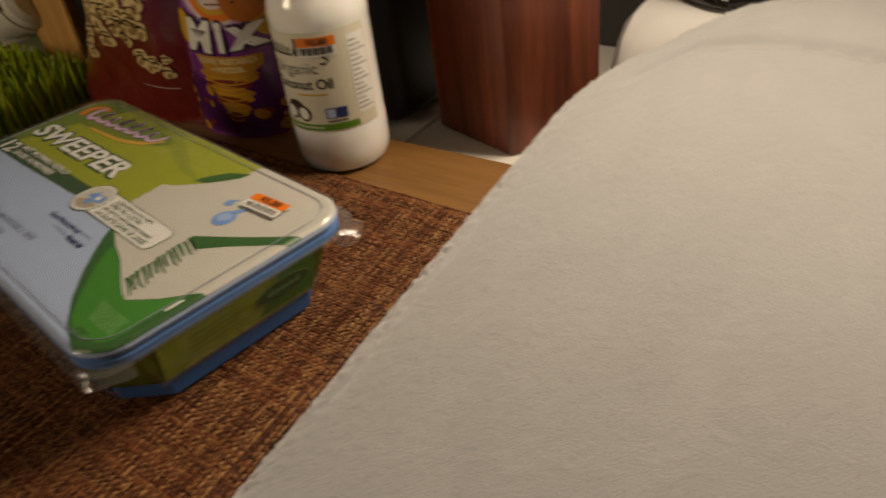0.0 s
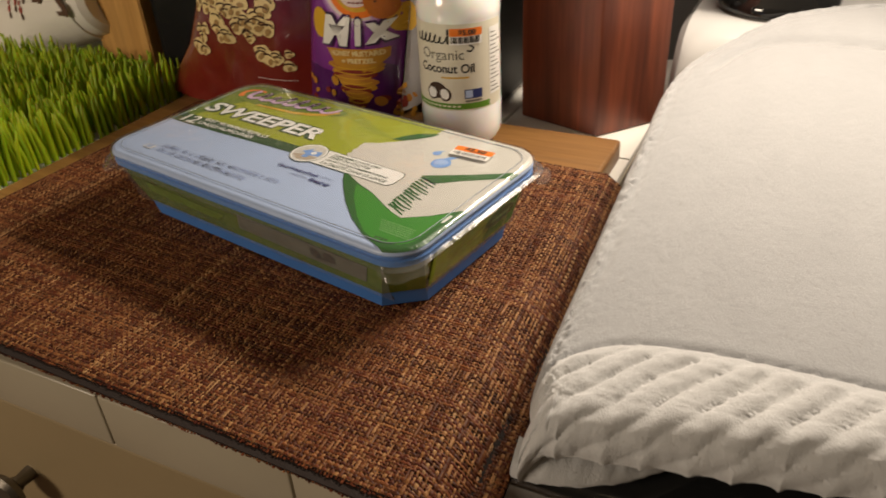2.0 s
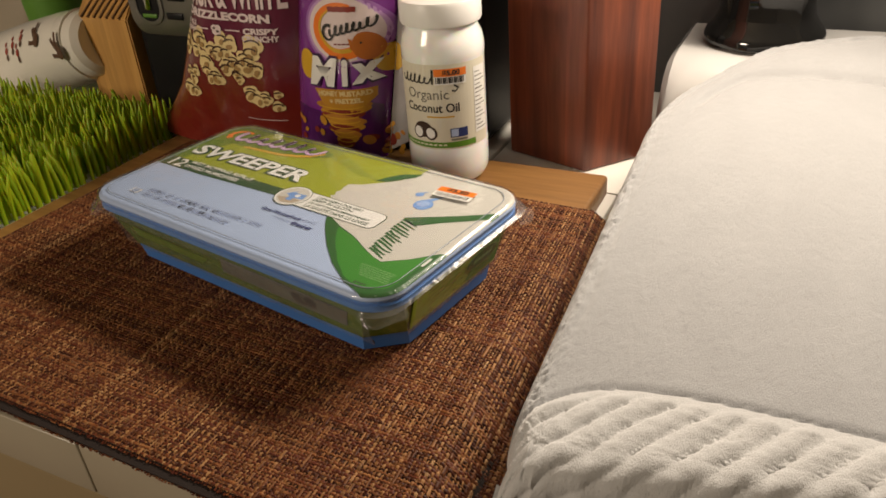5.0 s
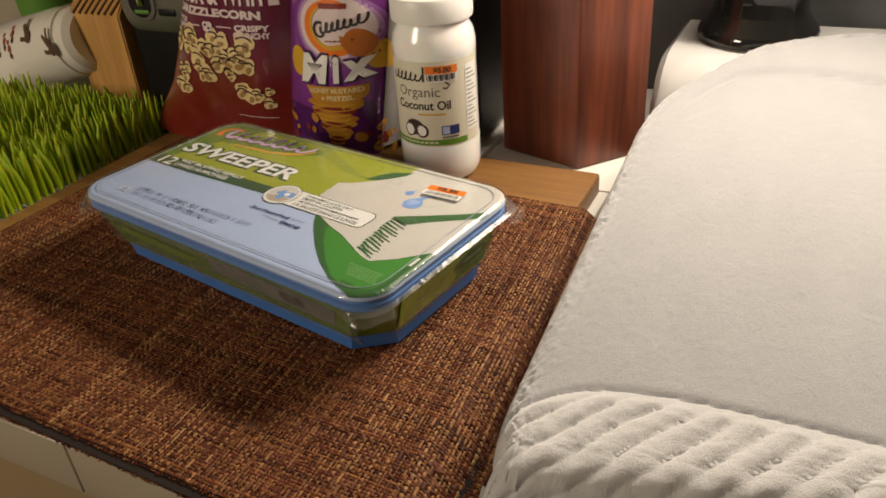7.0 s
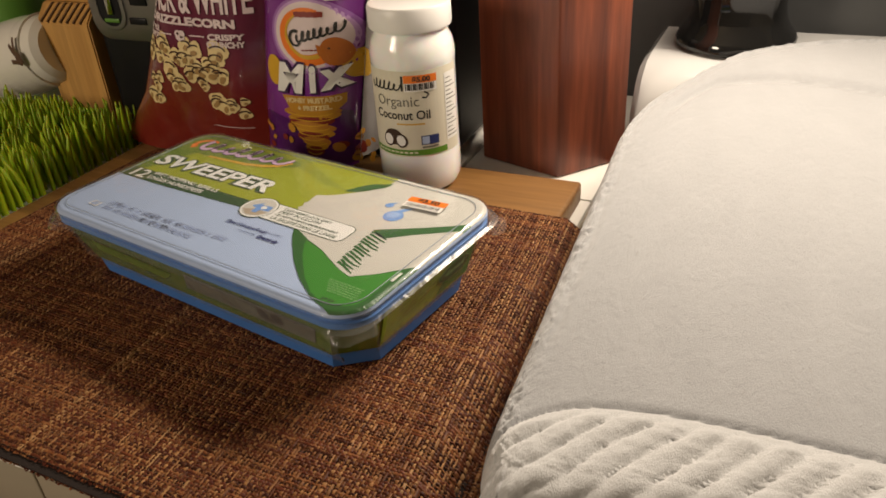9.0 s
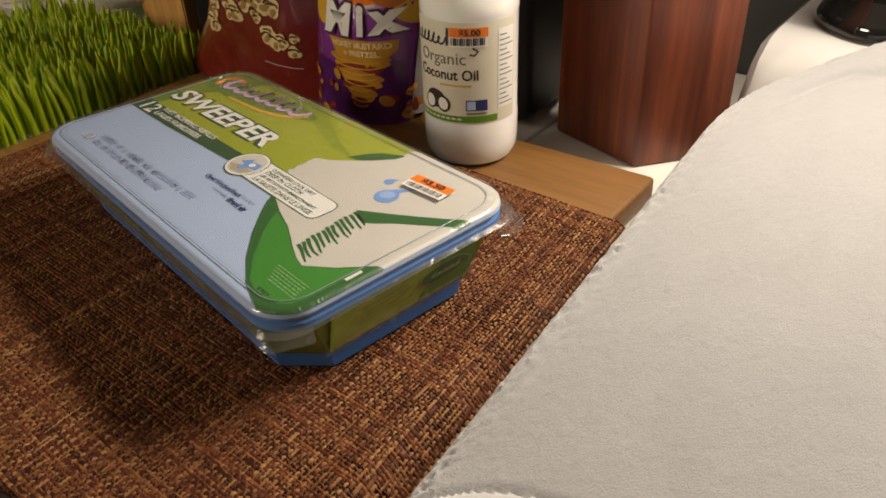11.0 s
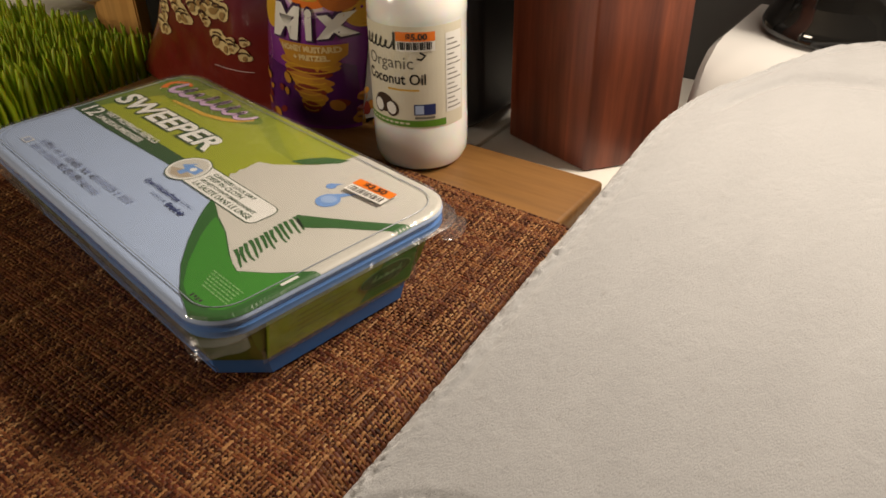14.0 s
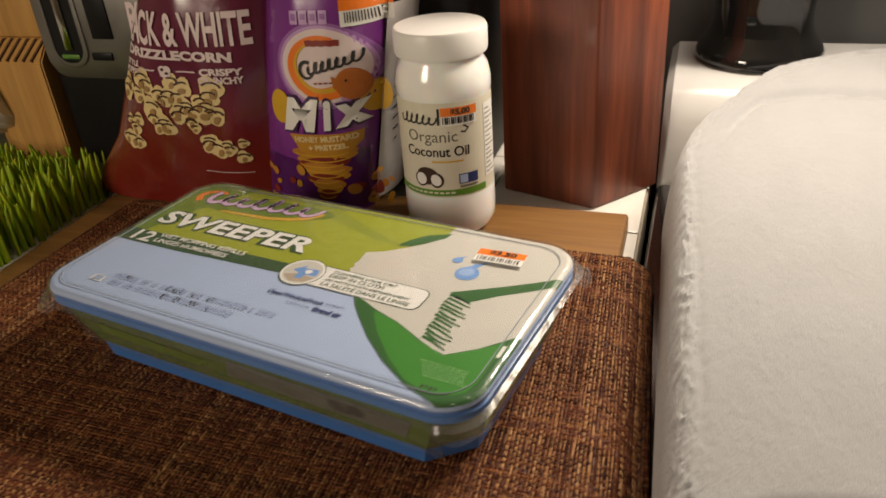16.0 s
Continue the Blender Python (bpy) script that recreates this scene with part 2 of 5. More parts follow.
GRASS, PLUSH = grass_mat(), plush("pale_grey_plush", (0.285, 0.290, 0.302), (0.375, 0.381, 0.395), (0.30, 0.304, 0.312), (0.46, 0.466, 0.478))
# border pile made paler: light on the rolled front is put into its colour
PLUSH_BORDER = plush("brightened_border_plush", (0.46, 0.462, 0.466), (0.56, 0.562, 0.566), (0.44, 0.442, 0.446), (0.68, 0.682, 0.684))


# ---- mesh helpers ----
def finish(name, bm, material, smooth=True):
    me = bpy.data.meshes.new(name)
    bmesh.ops.recalc_face_normals(bm, faces=bm.faces[:])
    bm.to_mesh(me)
    bm.free()
    for p in me.polygons:
        p.use_smooth = smooth
    if smooth:
        me.set_sharp_from_angle(angle=radians(38))
    me.materials.append(material)
    return me


def part(name, bm, material, parent, label="", smooth=True):
    ob = new(name, finish(name, bm, material, smooth))
    ob.parent = parent
    return tagged(ob, label)


def thing(name, m, label, category, group="", kind=""):
    ob = new(name)
    ob.empty_display_size = 0.02
    ob.matrix_world = m
    return tagged(ob, label, category, group, kind)


def single(name, bm, material, m, label, category, kind="", smooth=True):
    ob = new(name, finish(name, bm, material, smooth))
    ob.matrix_world = m
    return tagged(ob, label, category, "", kind)


def block(x0, x1, y0, y1, z0, z1, bevel=0.0, seg=2):
    bm = bmesh.new()
    bmesh.ops.create_cube(bm, size=1.0, matrix=Matrix.Translation(((x0 + x1) / 2, (y0 + y1) / 2, (z0 + z1) / 2)) @ Matrix.Diagonal((x1 - x0, y1 - y0, z1 - z0, 1)))
    if bevel:
        bmesh.ops.bevel(bm, geom=bm.edges[:], offset=bevel, segments=seg, affect="EDGES", profile=0.5)
    return bm


def lathe(profile, n=48, angle=2 * math.pi):
    """A turned form from rows of radius and height."""
    bm = bmesh.new()
    rings = []
    for r, z in profile:
        if r < 1e-6:
            rings.append([bm.verts.new((0, 0, z))])
        else:
            rings.append([bm.verts.new((r * math.cos(angle * i / n), r * math.sin(angle * i / n), z)) for i in range(n)])
    for a, b in zip(rings, rings[1:]):
        for i in range(n):
            j = (i + 1) % n
            if len(a) == 1 and len(b) == 1:
                continue
            if len(a) == 1:
                bm.faces.new((a[0], b[i], b[j]))
            elif len(b) == 1:
                bm.faces.new((a[i], a[j], b[0]))
            else:
                bm.faces.new((a[i], a[j], b[j], b[i]))
    return bm


def round_rect(hx, hy, r, n=6):
    """The outline of a rectangle with rounded corners, centred."""
    out = []
    for cx, cy, a0 in ((hx - r, hy - r, 0), (r - hx, hy - r, 90), (r - hx, r - hy, 180), (hx - r, r - hy, 270)):
        out += [(cx + r * math.cos(radians(a0 + 90 * i / n)), cy + r * math.sin(radians(a0 + 90 * i / n))) for i in range(n + 1)]
    return out


def loft(rings, bottom=True, top=True):
    """A skin over outlines with the same number of points, each with its height."""
    bm = bmesh.new()
    made = [[bm.verts.new((x, y, z)) for x, y in ring] for ring, z in rings]
    n = len(made[0])
    for a, b in zip(made, made[1:]):
        for i in range(n):
            bm.faces.new((a[i], a[(i + 1) % n], b[(i + 1) % n], b[i]))
    if bottom:
        bm.faces.new(made[0][::-1])
    if top:
        bm.faces.new(made[-1])
    return bm


def prism(points, z0, z1, bevel=0.0):
    bm = loft([(points, z0), (points, z1)])
    if bevel:
        bmesh.ops.bevel(bm, geom=bm.edges[:], offset=bevel, segments=3, affect="EDGES", profile=0.5)
    return bm


def tube(points, r, n=10):
    """A round bar along a line of points."""
    bm = bmesh.new()
    pts = [Vector(p) for p in points]
    rings = []
    for i, p in enumerate(pts):
        d = (pts[min(i + 1, len(pts) - 1)] - pts[max(i - 1, 0)]).normalized()
        a = d.orthogonal().normalized()
        b = d.cross(a)
        rings.append([bm.verts.new(p + r * (math.cos(2 * math.pi * k / n) * a + math.sin(2 * math.pi * k / n) * b)) for k in range(n)])
    for a, b in zip(rings, rings[1:]):
        for i in range(n):
            bm.faces.new((a[i], a[(i + 1) % n], b[(i + 1) % n], b[i]))
    bm.faces.new(rings[0][::-1]), bm.faces.new(rings[-1])
    return bm


def sheet(nu, nv, f):
    """A grid of nu by nv cells through f(s, t), s and t from 0 to 1."""
    bm = bmesh.new()
    v = [[bm.verts.new(f(i / nu, j / nv)) for j in range(nv + 1)] for i in range(nu + 1)]
    for i in range(nu):
        for j in range(nv):
            bm.faces.new((v[i][j], v[i + 1][j], v[i + 1][j + 1], v[i][j + 1]))
    return bm


# ---- printed artwork: flat shapes laid onto a surface f(a, b, lift) ----
def printed(name, polygons, f, material, parent, lift=0.0003, cell=0.008, label=""):
    bm = bmesh.new()
    for poly in polygons:
        bm.faces.new([bm.verts.new((a, b, 0)) for a, b in poly])
    bmesh.ops.remove_doubles(bm, verts=bm.verts[:], dist=0.000002)
    bmesh.ops.triangulate(bm, faces=bm.faces[:])
    for _ in range(8):
        long = [e for e in bm.edges if e.calc_length() > cell]
        if not long:
            break
        bmesh.ops.subdivide_edges(bm, edges=long, cuts=1)
        bmesh.ops.triangulate(bm, faces=[x for x in bm.faces if len(x.verts) > 3])
    for v in bm.verts:
        v.co = f(v.co.x, v.co.y, lift)
    me = bpy.data.meshes.new(name)
    bm.to_mesh(me)
    bm.free()
    me.materials.append(material)
    ob = new(name, me)
    ob.parent = parent
    return tagged(ob, label)


def lettering(words, a, b, height, f, material, parent, lift=0.0006, width=None, weight=0.0, slant=0.0, spacing=1.0, turn=0.0, label=""):
    """Words in the built-in font, their lower left corner at (a, b), capitals of that height, laid onto f."""
    cu = bpy.data.curves.new("lettering", "FONT")
    cu.body, cu.size, cu.offset, cu.shear, cu.space_character, cu.resolution_u = words, height / 0.72, weight, slant, spacing, 3
    tmp = new("lettering_source", cu)
    deps = bpy.context.evaluated_depsgraph_get()
    me = bpy.data.meshes.new_from_object(tmp.evaluated_get(deps))
    bpy.data.objects.remove(tmp)
    xs = [v.co.x for v in me.vertices] or [0, 1]
    k = width / (max(xs) - min(xs)) if width else 1.0
    x0, ct, st = min(xs), math.cos(radians(turn)), math.sin(radians(turn))
    for v in me.vertices:
        p, q = (v.co.x - x0) * k, v.co.y
        v.co = f(a + p * ct - q * st, b + p * st + q * ct, lift)
    me.materials.clear()
    me.materials.append(material)
    ob = new("lettering", me)
    ob.parent = parent
    return tagged(ob, label or "printed words")


def script(a0, a1, b, h, marks, seed, rise=0.0):
    """A brush mark in place of a maker's name: plain ovals and strokes side by side."""
    g = random.Random(seed)
    out, step = [], (a1 - a0) / marks
    for k in range(marks):
        x, y = a0 + step * (k + 0.5), b + rise * k
        if g.random() < 0.3:
            out.append([(x - 0.10 * step, y), (x + 0.16 * step, y), (x + 0.42 * step, y + 1.5 * h), (x + 0.14 * step, y + 1.5 * h)])
        out.append(oval(x, y + 0.5 * h, 0.40 * step, g.uniform(0.34, 0.5) * h, 16, g.uniform(-20, 20)))
        out.append(bar(x - 0.5 * step, x + 0.5 * step, y + 0.12 * h, y + 0.34 * h))
    return out


def loops(a0, a1, b, r, turns, rise=0.0, tall=()):
    """A looping pen line in place of a maker's name; tall: the loops that stand up higher."""
    out, n = [], 16 * turns
    for k in range(n + 1):
        t = 2 * math.pi * k / 16
        h = r * (1.9 if k // 16 in tall and math.cos(t) > 0 else 1.0)
        out.append((a0 + (a1 - a0) * k / n - 0.55 * r * math.sin(t) + 0.25 * h * math.cos(t), b + rise * k / n + h * math.cos(t)))
    return out


def bar(a0, a1, b0, b1):
    return [(a0, b0), (a1, b0), (a1, b1), (a0, b1)]


def oval(a, b, ra, rb, n=28, turn=0.0, a0=0.0, a1=360.0):
    c, s = math.cos(radians(turn)), math.sin(radians(turn))
    pts = [(ra * math.cos(radians(a0 + (a1 - a0) * i / n)), rb * math.sin(radians(a0 + (a1 - a0) * i / n))) for i in range(n if a1 - a0 >= 360 else n + 1)]
    return [(a + x * c - y * s, b + x * s + y * c) for x, y in pts]


def ribbon(points, w0, w1=None):
    """A band along a line of points, from width w0 to w1, as separate quads."""
    w1 = w0 if w1 is None else w1
    out, n = [], len(points) - 1
    edge = []
    for i, (x, y) in enumerate(points):
        p, q = points[max(i - 1, 0)], points[min(i + 1, n)]
        d = math.hypot(q[0] - p[0], q[1] - p[1]) or 1
        nx, ny, w = -(q[1] - p[1]) / d, (q[0] - p[0]) / d, (w0 + (w1 - w0) * i / n) / 2
        edge.append(((x + nx * w, y + ny * w), (x - nx * w, y - ny * w)))
    for (p, q), (r, t) in zip(edge, edge[1:]):
        out.append([q, t, r, p])
    return out


def arc(a, b, ra, rb, a0, a1, n=14):
    return [(a + ra * math.cos(radians(a0 + (a1 - a0) * i / n)), b + rb * math.sin(radians(a0 + (a1 - a0) * i / n))) for i in range(n + 1)]


# ---- the room ----
def slab(name, x0, x1, y0, y1, z0, z1, material, label, category):
    return single(name, block(x0, x1, y0, y1, z0, z1), material, pose(0, 0, 0), label, category, "structure", False)


slab("floor", -2.6, 0.72, -1.6, 2.6, -0.96, -0.91, FLOORING, "brown plank kitchen floor below the cabinets", "floor")
slab("ceiling", -2.6, 0.84, -1.6, 2.6, 1.50, 1.55, WALL_WARM, "plain painted ceiling above the kitchen", "ceiling")
slab("wall_back", 0.722, 0.84, -1.6, 2.6, -0.96, 1.50, WALL, "dark slate painted wall behind the worktop", "wall")
slab("wall_front", -2.7, -2.6, -1.6, 2.6, -0.96, 1.50, WALL_WARM, "plain warm wall across the room", "wall")
slab("wall_left", -2.6, 0.722, 2.6, 2.7, -0.96, 1.50, WALL_WARM, "plain warm wall at the end of the worktop", "wall")
slab("wall_right", -2.6, 0.722, -1.7, -1.6, -0.96, 1.50, WALL_WARM, "plain warm wall beyond the stove", "wall")
slab("splashback", 0.700, 0.722, 0.36, 2.6, 0.0, 0.078, SPLASH, "low beige splashback along the wall", "splashback")

# worktop with its tiled front edge
worktop = thing("worktop", pose(0.40, 1.44, 0), "white tiled worktop with a tile-edged front", "worktop", "", "structure")
part("slab", block(0.084 - 0.40, 0.30, 0.278 - 1.44, 1.16, -0.045, -0.0045), GROUT, worktop, "", False)
tile_top = finish("tile", block(-0.0635, 0.0635, -0.0640, 0.0640, -0.006, 0.0, 0.0016), WHITE_PAINT)
for i in range(5):
    for j in range(10):
        ob = new("tile", tile_top)
        ob.parent, ob.location = worktop, (0.1415 + 0.129 * i - 0.40, 0.3435 + 0.131 * j - 1.44, 0)
tile_edge = finish("edge_tile", block(0.0, 0.010, -0.0650, 0.0650, -0.040, -0.0005, 0.0014, 3), EDGE_TILE)
for j in range(11):
    ob = new("edge_tile", tile_edge)
    ob.parent, ob.location = worktop, (0.074 - 0.40, 0.4155 + 0.131 * (j - 1) - 1.44, 0)

# cabinet below
cabinet = thing("base_cabinet", pose(0.38, 1.2, -0.91), "cream lacquered base cabinet with a metal knob under the worktop", "cabinet", "", "structure")
part("carcass", block(0.105 - 0.38, 0.32, 0.282 - 1.2, 1.4, 0.0, 0.864, 0.003), CREAM, cabinet)
for k, (y0, y1) in enumerate(((0.286, 0.940), (0.946, 1.50))):
    front = part("drawer_front", block(0.086 - 0.38, 0.105 - 0.38, y0 - 1.2, y1 - 1.2, 0.68, 0.852, 0.006, 3), CREAM, cabinet)
    bm = lathe([(0.0, 0.0), (0.006, 0.0), (0.005, 0.010), (0.007, 0.014), (0.0135, 0.017), (0.0145, 0.021), (0.012, 0.025), (0.0, 0.0265)], 24)
    bm.transform(Matrix.Translation((0.086 - 0.38, (y0 + y1) / 2 - 1.2, 0.776)) @ pose(0, 0, 0, 0, -90, 0))
    ob = part("knob", bm, PEWTER, front, "pewter knob")
    part("door", block(0.086 - 0.38, 0.105 - 0.38, y0 - 1.2, y1 - 1.2, 0.09, 0.672, 0.006, 3), CREAM, cabinet)

# ---- stove ----
stove = thing("stove", pose(0.40, -0.10, -0.91), "white enamelled stove with a raised back ledge", "stove")
part("body", block(-0.275, 0.318, -0.372, 0.372, 0.03, 0.895, 0.008, 3), ENAMEL, stove)
# cooktop black puts the shade under the blanket's front roll into the colour
part("cooktop", block(-0.284, 0.154, -0.372, 0.372, 0.8952, 0.912, 0.006, 3), GLASS_DARK, stove, "cooktop coloured black for the shade under the blanket")
ledge = bmesh.new()
prof = [(0.155, 0.90), (0.162, 0.955), (0.178, 0.978), (0.198, 0.988), (0.215, 0.990), (0.310, 0.990), (0.316, 0.984), (0.316, 0.90)]
rows = [[ledge.verts.new((x, y, z)) for x, z in prof] for y in (-0.372, -0.366, 0.366, 0.372)]
for k in (0, 3):
    for v in rows[k]:
        v.co.z -= 0.006 if v.co.z > 0.95 else 0
        v.co.x += 0.004 if v.co.x < 0.18 else 0
for a, b in zip(rows, rows[1:]):
    for i in range(len(prof) - 1):
        ledge.faces.new((a[i], a[i + 1], b[i + 1], b[i]))
ledge.faces.new(rows[0]), ledge.faces.new(rows[3][::-1])
part("back_ledge", ledge, ENAMEL, stove)
part("oven_door", block(-0.302, -0.275, -0.36, 0.36, 0.20, 0.78, 0.006, 3), ENAMEL, stove)
part("door_handle", tube([(-0.325, -0.3, 0.74), (-0.325, 0.3, 0.74)], 0.01), CHROME, stove)

# black glass canister on the ledge
canister = thing("glass_canister", pose(0.662, 0.198, 0.080), "glossy black glass canister with a flared foot on the stove ledge", "canister")
part("foot", lathe([(0, 0), (0.049, 0), (0.053, 0.003), (0.0535, 0.008), (0.051, 0.013), (0.046, 0.019), (0.0425, 0.026)], 64), GLASS_DARK, canister)
part("glass_body", lathe([(0.0425, 0.026), (0.0405, 0.036), (0.0405, 0.048), (0.043, 0.062), (0.043, 0.075), (0.040, 0.078), (0.0, 0.078)], 64), GLASS_DARK, canister)
part("collar", lathe([(0.0, 0.0781), (0.044, 0.0781), (0.0455, 0.081), (0.0455, 0.094), (0.043, 0.097), (0, 0.097)], 64), IVORY, canister, "ivory collar")
part("lid", lathe([(0.0, 0.0972), (0.044, 0.0972), (0.044, 0.112), (0.030, 0.124), (0.012, 0.128), (0.012, 0.140), (0, 0.142)], 64), GLASS_DARK, canister)

# ---- cutting board, mats ----
board = thing("cutting_board", pose(0.275, 0.5045, 0.0), "honey brown wooden cutting board lying on the worktop", "cutting board")
part("board", block(-0.185, 0.185, -0.2175, 0.2175, 0.0, 0.0185, 0.003, 3), ACACIA, board)


def mat_outline(t):
    """Corner places of a mat, shrunk by t: front right, back right, back left, front left."""
    return [Vector((0.062 + t, 0.243 + t, 0)), Vector((0.390 - t, 0.264 + t, 0)), Vector((0.408 - t, 0.690 - t, 0)), Vector((0.076 + t, 0.705 - t, 0))]


def in_quad(q, s, t):
    return (q[0] * (1 - s) + q[1] * s) * (1 - t) + (q[3] * (1 - s) + q[2] * s) * t


under = thing("placemat", pose(0.235, 0.475, 0.0186), "dark brown woven vinyl placemat under another one", "placemat", "stacked placemats")
under_quad = [p + Vector((-0.005 - 0.235, 0.003 - 0.475, 0)) for p in mat_outline(0.0)]
placemat = thing("placemat", pose(0.235, 0.475, 0.0204), "brown and gold woven vinyl placemat on the cutting board", "placemat", "stacked placemats")
q = [p - Vector((0.235, 0.475, 0)) for p in mat_outline(0.0)]

def droop(y):
    """How far a mat sinks past the board's edge, at the world's y."""
    d = max(0.0, 0.280 - y)
    return min(0.0175, 0.55 * d + 15.0 * d * d)


def backing(quad, parent, thick):
    bm = bmesh.new()
    n = 40
    for z in (thick, 0.0):
        v = [[None] * (n + 1) for _ in range(n + 1)]
        for i in range(n + 1):
            for j in range(n + 1):
                p = in_quad(quad, i / n, (j / n) ** 1.8)
                v[i][j] = bm.verts.new((p.x, p.y, z - droop(p.y + 0.475)))
        for i in range(n):
            for j in range(n):
                bm.faces.new((v[i][j], v[i + 1][j], v[i + 1][j + 1], v[i][j + 1]))
        rim = [v[i][0] for i in range(n)] + [v[n][j] for j in range(n)] + [v[i][n] for i in range(n, 0, -1)] + [v[0][j] for j in range(n, 0, -1)]
        if z:
            upper = rim
    for i in range(len(rim)):
        k = (i + 1) % len(rim)
        bm.faces.new((upper[i], upper[k], rim[k], rim[i]))
    return part("backing", bm, MAT_UNDER, parent)


backing(under_quad, under, 0.0015)
backing(q, placemat, 0.0007)


def fringe(name, quad, parent, z, seed):
    """Cut strand ends along the front edge of a mat."""
    g = random.Random(seed)
    verts, faces = [], []
    for k in range(230):
        p = in_quad(quad, 0.0, (k + 0.5 + g.uniform(-0.2, 0.2)) / 230)
        x, w, out, h = p.x, 0.00062 * g.uniform(0.7, 1.2), g.uniform(0.0004, 0.0016), 0.0007 * g.uniform(0.7, 1.2)
        base = len(verts)
        drop = droop(p.y + 0.475)
        for xx, zz in ((x + 0.003, z), (x + 0.003, z + h), (x - out, z + 0.7 * h), (x - out, z)):
            verts += [(xx, p.y - w, zz - drop), (xx, p.y + w, zz - drop)]
        for a in range(3):
            faces.append((base + 2 * a, base + 2 * a + 2, base + 2 * a + 3, base + 2 * a + 1))
        faces += [(base, base + 2, base + 4, base + 6), (base + 1, base + 7, base + 5, base + 3)]
    me = bpy.data.meshes.new(name)
    me.from_pydata(verts, [], faces)
    me.attributes.new("strand", "FLOAT", "POINT").data.foreach_set("value", [float(i // 8) for i in range(len(verts))])
    me.materials.append(WEFT)
    ob = new(name, me)
    ob.parent = parent
    return tagged(ob, "cut strand ends along the edge", "", "", "stuff")


fringe("fringe", under_quad, under, 0.0003, 31)
fringe("fringe", q, placemat, 0.0002, 32)


def weave(name, material, axis, nu, nv, width):
    """The strands that run along one axis of the mat, each one band that goes over and under the others by turns."""
    rng = np.random.default_rng(5 + axis)
    verts, faces, which = [], [], []
    quad = [p - Vector((0.235, 0.475, 0)) for p in mat_outline(0.0006)]
    count, cells = (nv, nu) if axis == 0 else (nu, nv)
    for c in range(count):
        w = width * (0.55 + 0.9 * rng.random())
        h = 0.0009 + 0.0005 * rng.random()
        off, wave = 0.16 * (rng.random() - 0.5), 6.28 * rng.random()
        base = len(verts)
        for k in range(2 * cells + 1):
            u = k / (2 * cells)
            up = ((k // 2 + c) % 2 == axis) != (rng.random() < 0.16)
            over = (1.0 if up else 0.02) if k % 2 else 0.5
            mid = c + 0.5 + off + 0.10 * math.sin(0.11 * k + wave)
            for side, drop in ((-w, 0.35), (-0.6 * w, 0.0), (0.6 * w, 0.0), (w, 0.35)):
                v = min(1.0, max(0.0, (mid + side) / count))
                p = in_quad(quad, u, v) if axis == 0 else in_quad(quad, v, u)
                verts.append((p.x, p.y, 0.0007 + h * max(-0.3, over - drop) - droop(p.y + 0.475)))
                which.append(float(c))
        for k in range(2 * cells):
            for e in range(3):
                a = base + 4 * k + e
                faces.append((a, a + 4, a + 5, a + 1) if axis == 1 else (a, a + 1, a + 5, a + 4))
    me = bpy.data.meshes.new(name)
    me.from_pydata(verts, [], faces)
    me.attributes.new("strand", "FLOAT", "POINT").data.foreach_set("value", which)
    me.shade_smooth()
    me.materials.append(material)
    ob = new(name, me)
    ob.parent = placemat
    return tagged(ob, "", "", "", "stuff")


weave("cross_strand_weave", WARP, 0, 160, 215, 0.34)
weave("long_strand_weave", WEFT, 1, 160, 215, 0.40)

# ---- tub of wet cloths ----
BLUE = surface("blue_tub", (0.055, 0.165, 0.46), 0.36, 0.08, 40, 0.03, 200, spec=0.5)
PALE_BLUE = ink("pale_blue_print", (0.40, 0.50, 0.72), 0.4)
LIME = ink("lime_print", (0.30, 0.34, 0.012), 0.4)
LIME_DARK = ink("moss_print", (0.13, 0.20, 0.012), 0.4)
BAND = ink("dark_green_print", (0.025, 0.075, 0.022), 0.4)
LEAF = ink("leaf_green_print", (0.035, 0.22, 0.012), 0.4)
LEAF_DARK = ink("deep_leaf_print", (0.018, 0.105, 0.012), 0.4)
CLOTH = ink("grey_white_print", (0.56, 0.54, 0.49), 0.45)
PAPER = ink("white_print", (0.78, 0.77, 0.74), 0.4)
NAVY = ink("navy_print", (0.020, 0.035, 0.14), 0.4)
SOFT_GREY = ink("grey_blue_print", (0.30, 0.36, 0.53), 0.4)
LILAC = ink("lilac_print", (0.62, 0.42, 0.62), 0.35)
ORANGE = ink("orange_print", (0.80, 0.19, 0.012), 0.4)
GOLD = ink("gold_print", (0.62, 0.36, 0.03), 0.35)
INK_BLACK = ink("black_print", (0.02, 0.018, 0.016), 0.45)
DROP = ink("blue_drop_print", (0.16, 0.32, 0.66), 0.3)
SLEEVE = surface("green_sleeve", (0.125, 0.19, 0.026), 0.22, 0.65, 34, 0.25, 70, coat=0.4)
CLEAR = clear("clear_lid", haze=0.03, wrinkle=0.12)
CLEAR_SKIRT = clear("hazy_lid_skirt", tint=(0.84, 0.86, 0.88), rough=0.24, haze=0.05, wrinkle=0.25)
FILM = clear("clear_film", (0.97, 0.97, 0.98), 0.12, 0.05, 0.5)

